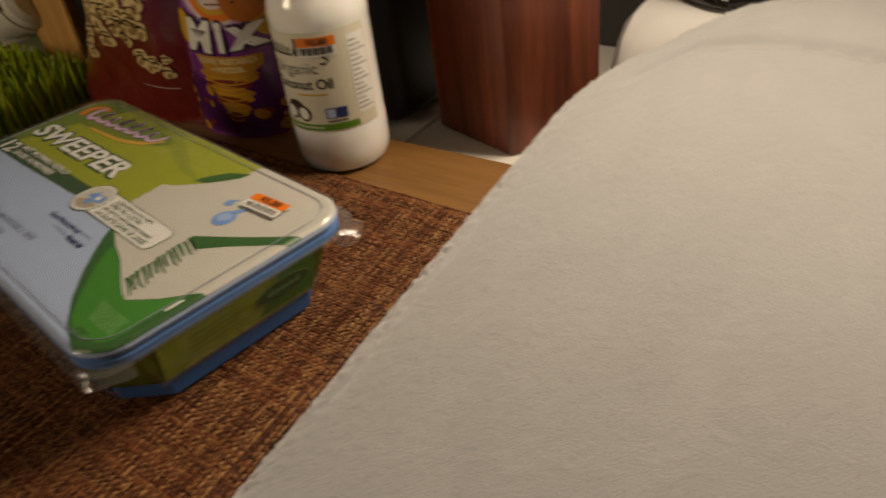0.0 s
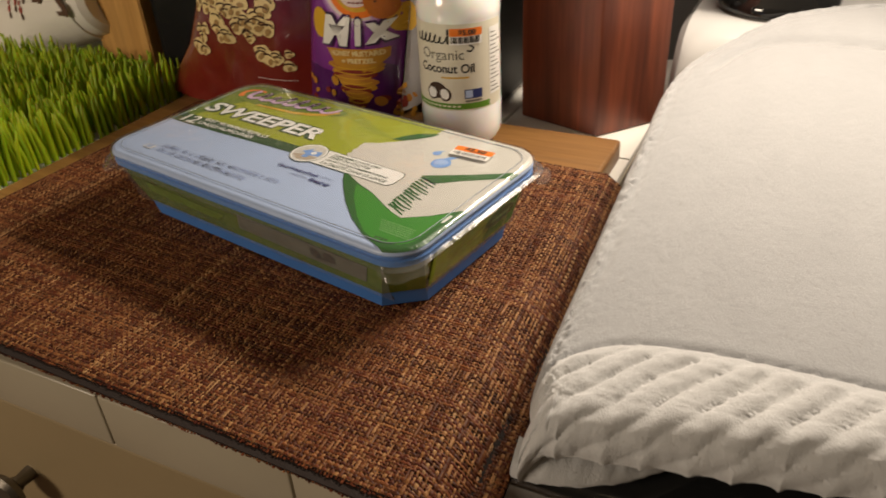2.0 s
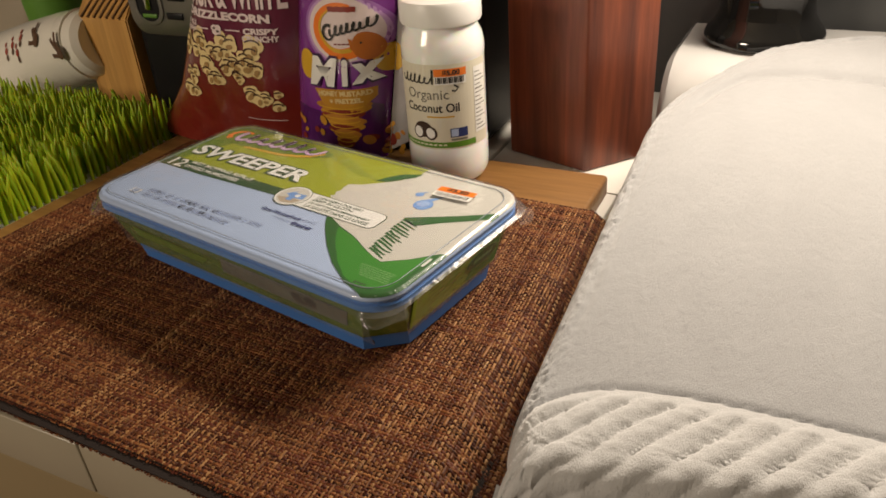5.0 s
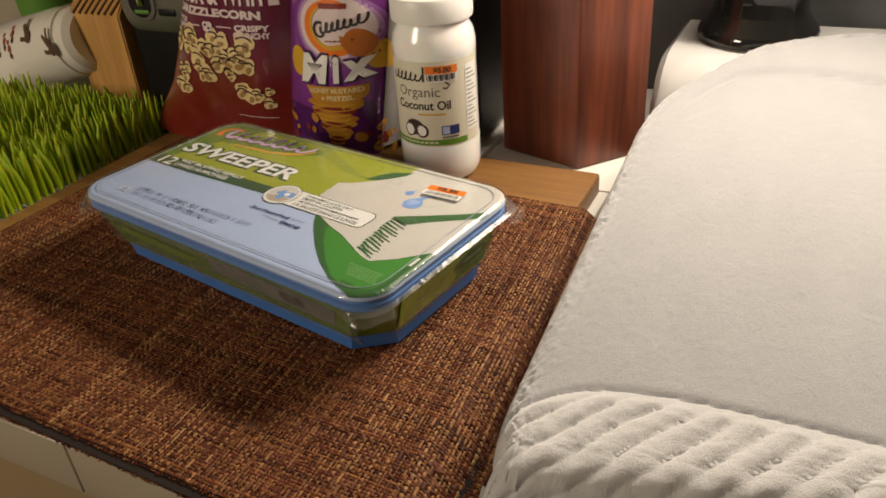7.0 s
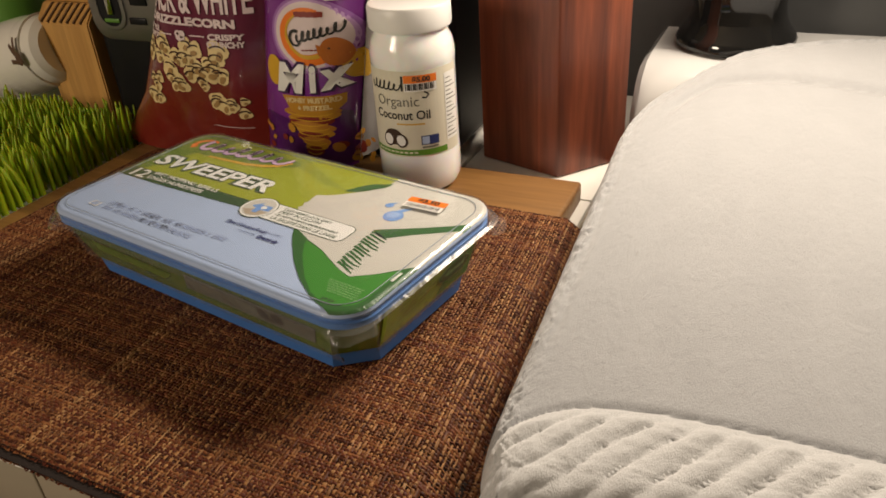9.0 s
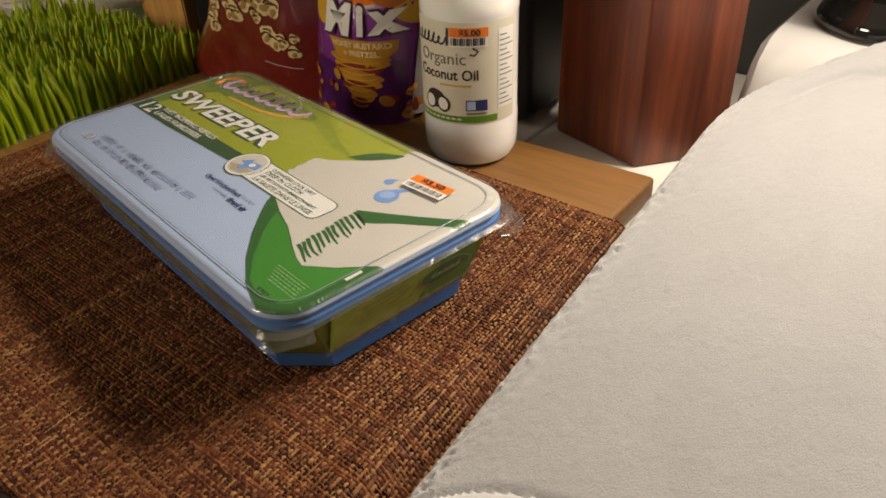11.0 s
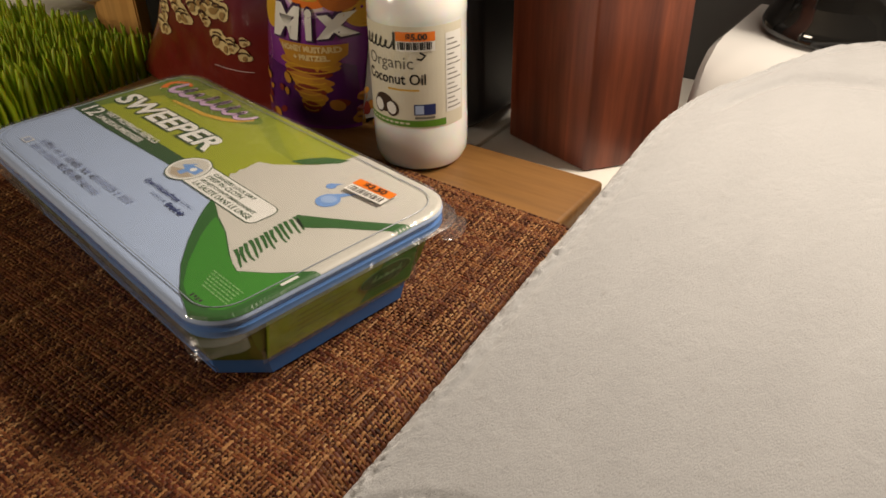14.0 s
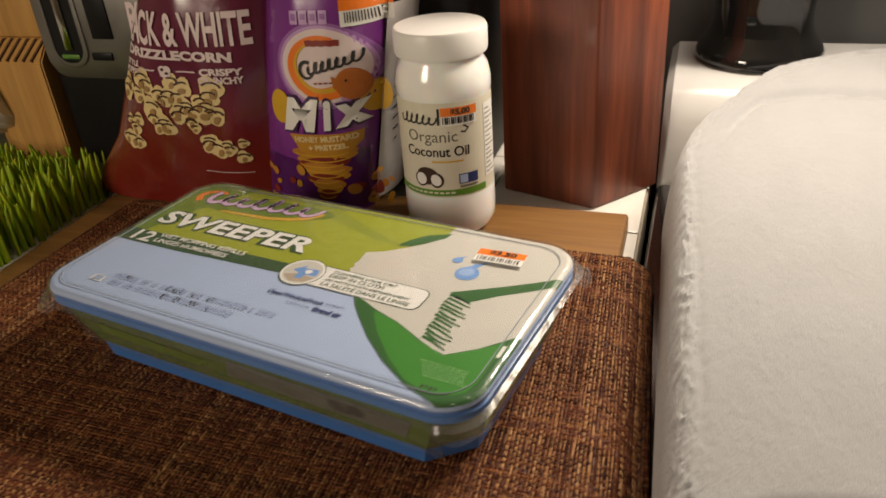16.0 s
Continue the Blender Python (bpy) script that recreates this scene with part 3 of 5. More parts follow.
# rim: the tub's blue made brighter, the light on it put into the colour
RIM_BLUE = surface("lit_blue_rim", (0.075, 0.215, 0.54), 0.34, 0.06, 40, 0.03, 200, spec=0.5)
DROP_PALE = ink("pale_drop_print", (0.30, 0.44, 0.72), 0.3)
MOSS = ink("soft_olive_print", (0.235, 0.285, 0.014), 0.4)
MOSS_DARK = ink("dark_moss_print", (0.20, 0.21, 0.02), 0.4)
OLIVE = ink("olive_print", (0.31, 0.42, 0.03), 0.4, 0.0, 0.3)
SAND = ink("sand_print", (0.42, 0.35, 0.26), 0.4)
PALE_LEAF = ink("pale_leaf_print", (0.20, 0.42, 0.14), 0.4)
DULL = ink("dull_grey_print", (0.16, 0.16, 0.13), 0.4, 0.0, 0.25)
DULL_DARK = ink("dull_dark_print", (0.07, 0.065, 0.055), 0.4, 0.0, 0.25)
# grey of the crease line stands in for shade along the moulded crease
CREASE = surface("lid_crease_shade", (0.30, 0.34, 0.40), 0.25, 0.1, 60, 0.0, 300)

R105 = pose(0, 0, 0, 0, 0, -10.5)
tub = thing("wipes_tub", Matrix.Translation(R105 @ Vector((0.1735, 0.484, 0.0229))) @ R105, "blue and green tub of wet mopping cloths with clear lid", "plastic tub")
TUB_X, TUB_Y = -0.0020, 0.0018


def ring(hx, hy, r, n=8):
    return [(x + TUB_X, y + TUB_Y) for x, y in round_rect(hx, hy, r, n)]


part("tub_base", loft([(ring(0.0575, 0.1222, 0.0195, 1), 0.0), (ring(0.0590, 0.1236, 0.019, 1), 0.0010), (ring(0.0610, 0.1254, 0.018, 1), 0.0135)], True, True), BLUE, tub)
part("sleeve", loft([(ring(0.0616, 0.1260, 0.018, 1), 0.0125), (ring(0.0664, 0.1306, 0.017, 1), 0.0270), (ring(0.0700, 0.1342, 0.017, 1), 0.0415)], False, False), SLEEVE, tub, "green printed film sleeve")
part("rim", loft([(ring(0.0648, 0.1286, 0.018), 0.0396), (ring(0.0712, 0.1352, 0.021), 0.0404), (ring(0.0722, 0.1362, 0.021), 0.0412), (ring(0.0722, 0.1362, 0.021), 0.0444), (ring(0.0706, 0.1346, 0.021), 0.0450),
                  (ring(0.0706, 0.1346, 0.021), 0.0460), (ring(0.0718, 0.1356, 0.021), 0.0466), (ring(0.0714, 0.1352, 0.021), 0.0484)]), RIM_BLUE, tub, "blue rim with a groove, brightened for the light on it")
skirt = part("lid_skirt", loft([(ring(0.0770, 0.1394, 0.019), 0.0416), (ring(0.0775, 0.1399, 0.019), 0.0424), (ring(0.0756, 0.1386, 0.021), 0.0432), (ring(0.0738, 0.1374, 0.021), 0.0438), (ring(0.0733, 0.1370, 0.021), 0.0466), (ring(0.0727, 0.1365, 0.021), 0.0488)], False, False), CLEAR_SKIRT, tub, "hazy clear skirt of the lid")
skirt.visible_shadow = False
LID_Z, LID_HX, LID_HY, LID_R, ROLL = 0.0516, 0.0725, 0.1363, 0.021, 0.0034


def lid_edge(x, y):
    """How far a place on the lid lies outside the rounded outline (negative inside), and the way out."""
    x, y = x - TUB_X, y - TUB_Y
    qx, qy = abs(x) - (LID_HX - LID_R), abs(y) - (LID_HY - LID_R)
    sx, sy = math.copysign(1, x), math.copysign(1, y)
    if qx > 0 and qy > 0:
        d = math.hypot(qx, qy)
        return d - LID_R, sx * qx / d, sy * qy / d
    return (qx - LID_R, sx, 0.0) if qx > qy else (qy - LID_R, 0.0, sy)


def lid_drop(d):
    k = min(1.0, max(0.0, (d + ROLL) / ROLL))
    return ROLL * (1 - math.sqrt(1 - k * k)), k


def face(a, b, l=0.0):
    """The printed film on the lid: a from its left end, b from its lower edge; it rolls down at the shoulder."""
    x, y = b - 0.0735, 0.134 - a
    d, nx, ny = lid_edge(x, y)
    drop, k = lid_drop(d)
    up = math.sqrt(1 - k * k)
    return Vector((x + nx * k * l, y + ny * k * l, LID_Z - drop + l * max(0.25, up)))


def shell(lift):
    rows = []
    for i in range(12):
        k = math.sin(radians(90 * (11 - i) / 11))
        s = ROLL * (1 - k)
        rows.append((ring(LID_HX - s + lift * k, LID_HY - s + lift * k, LID_R - s + lift * k, 12), LID_Z - ROLL * (1 - math.sqrt(1 - k * k)) + lift * math.sqrt(1 - k * k)))
    return loft(rows, False, True)


part("printed_sheet", shell(0.0), PALE_BLUE, tub, "printed film over the lid, pale blue along its front")
lid = part("lid", shell(0.0014), CLEAR, tub, "glossy clear film over the print")
lid.visible_shadow = False
for inset, r in ((0.0064, 0.00026),):
    loop = [(x, y, LID_Z + 0.0008) for x, y in ring(LID_HX - inset, LID_HY - inset, LID_R - inset + 0.002, 12)]
    part("lid_crease_shade", tube(loop + loop[:1], r, 6), CREASE, tub, "fine grey line for the crease shade round the lid")
rng = random.Random(4)
for sx, sy, far in ((-1, -1, 0.006), (1, -1, 0.0095), (-1, 1, 0.0075), (1, 1, 0.005)):
    def flap(s, t, sx=sx, sy=sy, far=far):
        a = radians(4 + 82 * s)
        r = 0.0195 + far * t * math.sin(math.pi * min(1, max(0, 0.10 + 0.80 * s)))
        x, y = 0.0545 + r * math.cos(a), 0.1182 + r * math.sin(a)
        return (sx * x + TUB_X, sy * y + TUB_Y, 0.0428 - 0.0056 * t + 0.0014 * math.sin(9 * s + 3 * t + sx) * t)
    part("film_corner", sheet(14, 5, flap), FILM, tub, "crumpled clear film corner").visible_shadow = False


def film_strip(s, t):
    x = -0.046 + 0.094 * s
    return (x + TUB_X, -0.1262 + TUB_Y - 0.0012 - 0.0014 * t - 0.0012 * noise.noise((26 * s, 2 * t, 5)), 0.0125 + 0.009 * t + 0.0030 * noise.noise((23 * s, 3 * t, 2)))


part("film_edge", sheet(50, 8, film_strip), FILM, tub, "torn shrink film along the tub's end").visible_shadow = False


def side(a, b, l=0.0):
    """The end of the sleeve: a across it, b upwards."""
    k = (b - 0.0125) / 0.024
    return Vector((a - 0.064 + TUB_X, TUB_Y - 0.1264 - 0.0068 * k - l, b))


def clipped(poly):
    """A shape cut back to the lid's rounded outline."""
    edge = [(0.134 - y, x + 0.0735) for x, y in ring(LID_HX - 0.0006, LID_HY - 0.0006, LID_R - 0.0006, 10)]
    area = sum(p[0] * q[1] - q[0] * p[1] for p, q in zip(edge, edge[1:] + edge[:1]))
    if area < 0:
        edge = edge[::-1]
    for p, q in zip(edge, edge[1:] + edge[:1]):
        if math.hypot(q[0] - p[0], q[1] - p[1]) < 1e-9 or not poly:
            continue
        inside = lambda v: (q[0] - p[0]) * (v[1] - p[1]) - (q[1] - p[1]) * (v[0] - p[0])
        out = []
        for u, v in zip(poly, poly[1:] + poly[:1]):
            du, dv = inside(u), inside(v)
            if du >= 0:
                out.append(u)
            if (du >= 0) != (dv >= 0):
                k = du / (du - dv)
                out.append((u[0] + (v[0] - u[0]) * k, u[1] + (v[1] - u[1]) * k))
        poly = out
    return poly


P = lambda name, polys, material, lift, label="", cell=0.03: printed(name, polys, face, material, tub, lift, cell, label)
FIELD = lambda name, poly, material, lift, label="": P(name, [clipped(poly)], material, lift, label, 0.0022)
WEB = [(0.1520, 0.0615), (0.1596, 0.0767), (0.1583, 0.0847), (0.1563, 0.0970), (0.1650, 0.1010), (0.1745, 0.1090), (0.1830, 0.1170), (0.1901, 0.1260), (0.1908, 0.1359), (0.1920, 0.1480)]
FIELD("green_field", [(-0.010, 0.0570), (0.050, 0.0577), (0.0878, 0.0594), (0.1235, 0.0608), (0.152, 0.0615)] + WEB[1:] + [(-0.010, 0.1480)], LIME, 0.00012, "yellow-green printed field")
FIELD("green_shade", [(-0.010, 0.063), (0.008, 0.063), (0.018, 0.095), (0.046, 0.1480), (-0.010, 0.1480)], LIME_DARK, 0.00018)
FIELD("green_shade", [(0.060, 0.1480), (0.080, 0.1335), (0.115, 0.1240), (0.150, 0.1120), (0.1745, 0.1105), (0.150, 0.1190), (0.120, 0.1330), (0.100, 0.1480)], MOSS, 0.00018, "soft darker sweep in the green")
FIELD("green_band", [(-0.010, 0.0564), (0.050, 0.0572), (0.0878, 0.0590), (0.1255, 0.0606), (0.1255, 0.0704), (0.0902, 0.0700), (0.0425, 0.0702), (-0.010, 0.0702)], BAND, 0.00024, "dark green band")
LEAF_TOP = [(0.2720, 0.0600), (0.2655, 0.0550), (0.2535, 0.0413), (0.2409, 0.0312), (0.2340, 0.0330), (0.2266, 0.0361), (0.2080, 0.0453), (0.1929, 0.0501), (0.1828, 0.0547)]
FIELD("cloth_picture", WEB + [(0.2740, 0.1480), (0.2740, 0.0560)] + [(a, b - 0.0014) for a, b in LEAF_TOP] + [(0.1700, 0.0580)], CLOTH, 0.00030, "picture of a white cloth")
jag = [(0.1585 - 0.0001 * k + 0.0022 * (k % 2), 0.0775 + 0.0036 * k) for k in range(6)]
P("cloth_fringe", ribbon(jag, 0.003), CLOTH, 0.00036)
P("green_swoosh", [[(0.1691, 0.1104), (0.1735, 0.1190), (0.1800, 0.1270), (0.1930, 0.1336), (0.1912, 0.1270), (0.1830, 0.1180), (0.1773, 0.1125)]], LEAF_DARK, 0.00036, "dark green sweep above the cloth")
FIELD("leaf_shade", [(0.1745, 0.0575), (0.1800, 0.0500), (0.1873, 0.0422), (0.2010, 0.0292), (0.2173, 0.0165), (0.2363, 0.0055), (0.2484, 0.0018), (0.2600, -0.0020), (0.2740, -0.0020)] + LEAF_TOP, LEAF_DARK, 0.00040, "deep green leaf shape")
FIELD("leaf", [(0.1925, 0.0490), (0.1945, 0.0450), (0.2024, 0.0350), (0.2187, 0.0194), (0.2326, 0.0093), (0.2404, 0.0066), (0.2480, 0.0065), (0.2570, 0.0080), (0.2615, 0.0120), (0.2632, 0.0190), (0.2632, 0.0505), (0.2535, 0.0406), (0.2409, 0.0305), (0.2266, 0.0354), (0.2080, 0.0446)], LEAF, 0.00046, "bright green leaf shape")
stripes = []
g = random.Random(21)
for k in range(13):
    s = k / 12
    a0, b0 = 0.2205 + 0.0046 * s, 0.0762 - 0.0362 * s
    a1, b1 = 0.2345 + 0.0045 * s, 0.0722 - 0.0380 * s
    bow = g.uniform(-0.0006, 0.0010)
    stripes += ribbon([(a0 + g.uniform(-0.0008, 0.0006), b0), (0.6 * a0 + 0.4 * a1, 0.6 * b0 + 0.4 * b1 - bow), (0.2 * a0 + 0.8 * a1, 0.2 * b0 + 0.8 * b1 - 0.4 * bow), (a1 + g.uniform(-0.003, 0.0015), b1 + g.uniform(-0.0005, 0.0008))], 0.0020, 0.0008)
P("leaf_stripes", stripes, LEAF_DARK, 0.00044, "striped brush mark")
P("leaf_stroke", [clipped(p) for p in ([(0.2198, 0.0781), (0.2363, 0.0885), (0.2363, 0.0765), (0.2320, 0.0730), (0.2260, 0.0740)], [(0.2363, 0.0885), (0.2480, 0.0962), (0.2480, 0.0868), (0.2433, 0.0832), (0.2363, 0.0765)], [(0.2480, 0.0962), (0.2594, 0.1044), (0.2594, 0.0955), (0.2480, 0.0868)], [(0.2594, 0.1044), (0.2740, 0.1160), (0.2740, 0.1070), (0.2594, 0.0955)])], LEAF_DARK, 0.00044, "dark green stroke", 0.0022)
tear = [(0.2198 + 0.0066 * math.cos(radians(t)), 0.0975 + 0.0066 * math.sin(radians(t))) for t in range(115, 431, 15)] + [(0.2225, 0.1045), (0.2262, 0.1125), (0.2200, 0.1075)]
P("water_drop", [tear], DROP, 0.00048, "blue water drop")
P("water_drop", [[(0.2090 + 0.0030 * math.cos(radians(t)), 0.1080 + 0.0028 * math.sin(radians(t))) for t in range(115, 431, 18)] + [(0.2125, 0.1140)]], DROP, 0.00048)
P("drop_glint", [oval(0.2192, 0.0985, 0.0045, 0.0036, turn=20)], DROP_PALE, 0.00052)
# the maker's mark, as a plain brush stroke
P("mark_oval", [oval(0.0640, 0.1200, 0.0500, 0.0105, turn=8)], LIME_DARK, 0.00030)
P("mark_swoosh", ribbon([(0.038, 0.1075), (0.0534, 0.1085), (0.0745, 0.1098), (0.0900, 0.1140), (0.0985, 0.1185), (0.1053, 0.1273)], 0.0022, 0.0048), GOLD, 0.00038, "golden swoosh under the mark")
P("mark_swoosh", ribbon(arc(0.020, 0.121, 0.0110, 0.0085, 60, 230), 0.0025, 0.0050), ORANGE, 0.00038)
stroke = loops(0.0185, 0.1020, 0.1195, 0.0050, 7, 0.0065, (0, 3, 4))
for lift, material, w in ((0.00044, NAVY, 0.0046), (0.00054, LILAC, 0.0035)):
    P("mark_stroke", ribbon(stroke, w * 1.1, w * 0.8), material, lift, "pale looping brush mark")
for lift, wide in ((0.00050, 0.0012), (0.00058, 0.0)):
    lettering("SWEEPER", 0.0075, 0.0812, 0.0155, face, BAND if wide else PAPER, tub, lift, 0.1155, 0.0006 + wide, 0.10, turn=0.9, label="dark edge of the letters" if wide else "white capital letters")
lettering("12", 0.0085, 0.0585, 0.0112, face, PAPER, tub, 0.00055, 0.0150, 0.0003)
lettering("WET MOPPING REFILLS", 0.0255, 0.0664, 0.0042, face, PAPER, tub, 0.00055, 0.066, 0.0001, turn=1.0)
lettering("LINGES HUMIDIFIÉES", 0.0265, 0.0603, 0.0042, face, PAPER, tub, 0.00055, 0.056, 0.0001, turn=1.0)
P("tag", [[(0.1380, 0.0560), (0.2075, 0.0560), (0.2102, 0.0572), (0.2118, 0.0600), (0.2118, 0.0705), (0.2102, 0.0738), (0.2070, 0.0752), (0.1380, 0.0758)]], BAND, 0.00050)
P("tag", [[(0.1380, 0.0565), (0.2072, 0.0565), (0.2098, 0.0576), (0.2112, 0.0602), (0.2112, 0.0704), (0.2097, 0.0734), (0.2067, 0.0747), (0.1380, 0.0752)]], PAPER, 0.00054, "white rounded tag")
P("tag_disc", [oval(0.1355, 0.0655, 0.0131, 0.0131)], BAND, 0.00058)
P("tag_disc", [oval(0.1355, 0.0655, 0.0126, 0.0126)], PAPER, 0.00062)
P("tag_disc", [oval(0.1355, 0.0655, 0.0112, 0.0112)], CLOTH, 0.00066, "round picture")
P("tag_picture", [[(0.1262, 0.0600), (0.1335, 0.0552), (0.1420, 0.0570), (0.1455, 0.0620), (0.1350, 0.0635)]], SAND, 0.00070)
P("tag_picture", [[(0.1290, 0.0655), (0.1350, 0.0725), (0.1345, 0.0690), (0.1440, 0.0700), (0.1455, 0.0640), (0.1385, 0.0630), (0.1385, 0.0590), (0.1340, 0.0590), (0.1340, 0.0640)]], DROP, 0.00074, "blue arrow in the round picture")
P("tag_picture", [oval(0.1390, 0.0665, 0.0022, 0.0020)], PAPER, 0.00078)
for words, b, h, w in (("CLEANSERS LOCK DIRT", 0.0708, 0.0024, 0.040), ("DEEP IN CLOTH", 0.0666, 0.0032, 0.034), ("LES NETTOYANTS EMPRISONNENT", 0.0630, 0.0021, 0.052), ("LA SALETÉ DANS LE LINGE", 0.0582, 0.0034, 0.054)):
    lettering(words, 0.1520, b, h, face, BAND, tub, 0.00062, w, 0.00008)
lettering("OpenWindowFresh", 0.1295, 0.0422, 0.0034, face, NAVY, tub, 0.0005, 0.035, 0.00012, 0.15, turn=0.6)
lettering("SCENT", 0.1660, 0.0436, 0.0020, face, NAVY, tub, 0.0005, 0.011, 0.0, 0, 1.5)
lettering("PARFUM", 0.1455, 0.0375, 0.0019, face, NAVY, tub, 0.0005, 0.014, 0.0, 0, 1.5)
lettering("Grand air", 0.1620, 0.0370, 0.0032, face, NAVY, tub, 0.0005, 0.0175, 0.00025)
small = []
for b, a0, a1, rise in ((0.0212, 0.0370, 0.1470, 0.0028), (0.0152, 0.0390, 0.1265, 0.0005)):
    a = a0
    while a < a1:
        w = rng.uniform(0.0006, 0.0015)
        y = b + rise * (a - a0) / (a1 - a0)
        small.append(bar(a, a + w, y, y + rng.choice((0.0040, 0.0042, 0.0036))))
        if rng.random() < 0.5:
            small.append(bar(a, a + 2.2 * w, y + rng.choice((0.0, 0.0018, 0.0036)), y + 0.0006 + rng.choice((0.0, 0.0018, 0.0036))))
        a += w + (0.0034 if rng.random() < 0.12 else 0.0011)
P("small_print", [p for p in small if p[2][1] > p[0][1] + 0.0003], SOFT_GREY, 0.0005, "lines of small grey print")
P("square_mark", [bar(0.0250, 0.0335, 0.0145, 0.0200)], PAPER, 0.00048)
P("square_mark", [bar(0.0262, 0.0322, 0.0150, 0.0195)], SOFT_GREY, 0.00052, "small square mark")
P("square_mark", [bar(0.0270, 0.0290, 0.0160, 0.0175), bar(0.0297, 0.0314, 0.0168, 0.0187)], PALE_BLUE, 0.00056)
fine = []
for k in range(6):
    a = 0.2330 + 0.0012 * k
    while a < 0.2560 + 0.0004 * k:
        w = g.uniform(0.0010, 0.0034)
        fine.append(bar(a, a + w, 0.0236 - 0.0018 * k, 0.0243 - 0.0018 * k))
        a += w + 0.0007
P("small_print", fine, PALE_LEAF, 0.0006, "lines of fine pale print")
P("print_patch", [bar(0.2632, 0.2650, 0.0385, 0.0475)], PAPER, 0.0006)
P("date_print", [bar(0.2415 + 0.0022 * k, 0.2428 + 0.0022 * k, 0.0072 + 0.0006 * (k % 2), 0.0094) for k in range(4)], INK_BLACK, 0.0005, "stamped black marks")
# price sticker on the lid
top = lambda a, b, l=0.0: face(a, b, l) + Vector((0, 0, 0.0016))
T = Matrix.Rotation(radians(4.5), 2)


def stick(a, b):
    v = T @ Vector((a, b))
    return (0.2305 + v.x, 0.1168 + v.y)


sticker = printed("price_sticker", [[stick(*p) for p in bar(-0.0136, 0.0136, -0.0062, 0.0062)]], top, PAPER, tub, 0.0004, 0.03, "white and orange price sticker")
printed("sticker_colour", [[stick(*p) for p in bar(-0.0136, 0.0136, 0.0002, 0.0062)]], top, ORANGE, sticker, 0.0006, 0.03)
printed("bars", [[stick(*p) for p in bar(-0.0120 + 0.0016 * k, -0.0120 + 0.0016 * k + 0.0005 + 0.0006 * (k * 7 % 3) / 2, -0.0052, -0.0012)] for k in range(15)], top, INK_BLACK, sticker, 0.0006, 0.03)
lettering("$3.50", *stick(-0.0070, 0.0014), 0.0040, top, INK_BLACK, sticker, 0.0008, 0.0155, 0.0002, turn=4.5)
# end of the sleeve
printed("sleeve_panel", [[(0.0205, 0.0140), (0.1075, 0.0140), (0.1085, 0.0400), (0.0195, 0.0400)]], side, OLIVE, tub, 0.0006, 0.03)
printed("sleeve_panel", [[(0.074, 0.0160), (0.1075, 0.0160), (0.1085, 0.0395), (0.088, 0.0395)]], side, LEAF, tub, 0.0009, 0.03)
printed("sleeve_oval", [oval(0.089, 0.0285, 0.0165, 0.0064)], side, PALE_LEAF, tub, 0.0011, 0.03, "pale outline of an oval mark")
printed("sleeve_oval", [oval(0.089, 0.0285, 0.0158, 0.0058)], side, LEAF_DARK, tub, 0.0013, 0.03, "oval green mark")
printed("sleeve_mark", script(0.079, 0.099, 0.0272, 0.0028, 5, 14), side, PALE_LEAF, tub, 0.0015, 0.03)
printed("small_print", [bar(0.036, 0.070 - 0.006 * (k % 2), 0.0225 + 0.0034 * k, 0.0231 + 0.0034 * k) for k in range(4)], side, MOSS_DARK, tub, 0.0010, 0.03)


def flank(a, b, l=0.0):
    """The long side of the sleeve that faces the room: a from its far end, b upwards."""
    k = (b - 0.0125) / 0.024
    return Vector((TUB_X - 0.0619 - 0.0070 * k - l, 0.128 - a, b))


printed("sleeve_panel", [[(0.120, 0.0220), (0.226, 0.0195), (0.232, 0.0340), (0.126, 0.0360)]], flank, DULL, tub, 0.0006, 0.03, "dull grey printed panel")
printed("sleeve_panel", [[(0.030, 0.0240), (0.100, 0.0220), (0.110, 0.0290), (0.030, 0.0320)]], flank, LIME_DARK, tub, 0.0006, 0.03)
printed("sleeve_mark", [oval(0.190, 0.0280, 0.0042, 0.0042), oval(0.201, 0.0280, 0.0046, 0.0042), bar(0.191, 0.198, 0.0240, 0.0260)], flank, DULL_DARK, tub, 0.0009, 0.03, "dull dark marks")
printed("date_print", [bar(0.2435, 0.2450, 0.0135, 0.0165)], flank, INK_BLACK, tub, 0.0009, 0.03)


def flank_film(s, t):
    a = 0.01 + 0.235 * s
    p = flank(a, 0.012 + 0.028 * t)
    return p + Vector((-0.0016 - 0.0010 * noise.noise((22 * s, 5 * t, 7)), 0, 0))


part("shrink_film", sheet(60, 10, flank_film), FILM, tub, "wrinkled clear shrink film").visible_shadow = False
end_film = lambda s, t: side(0.020 + 0.088 * s, 0.0135 + 0.026 * t) + Vector((0, -0.0026 - 0.0013 * noise.noise((14 * s, 5 * t, 1)), 0))
part("shrink_film", sheet(30, 10, end_film), FILM, tub, "wrinkled clear shrink film").visible_shadow = False

# ---- jar of coconut oil ----
OIL_JAR = surface("milky_jar", (0.90, 0.895, 0.88), 0.16, 0.05, 25, 0.03, 60, coat=0.5, sss=0.3)
CAP = surface("white_cap", (0.80, 0.79, 0.77), 0.35, 0.03, 30, 0.02, 300)
LABEL_CREAM = ink("cream_label", (0.66, 0.62, 0.50), 0.42)
LABEL_GREEN = ink("green_stripe", (0.10, 0.24, 0.02), 0.4)
COCONUT = ink("coconut_brown", (0.045, 0.022, 0.012), 0.5)
GREY_INK = ink("grey_print", (0.17, 0.16, 0.13), 0.45)
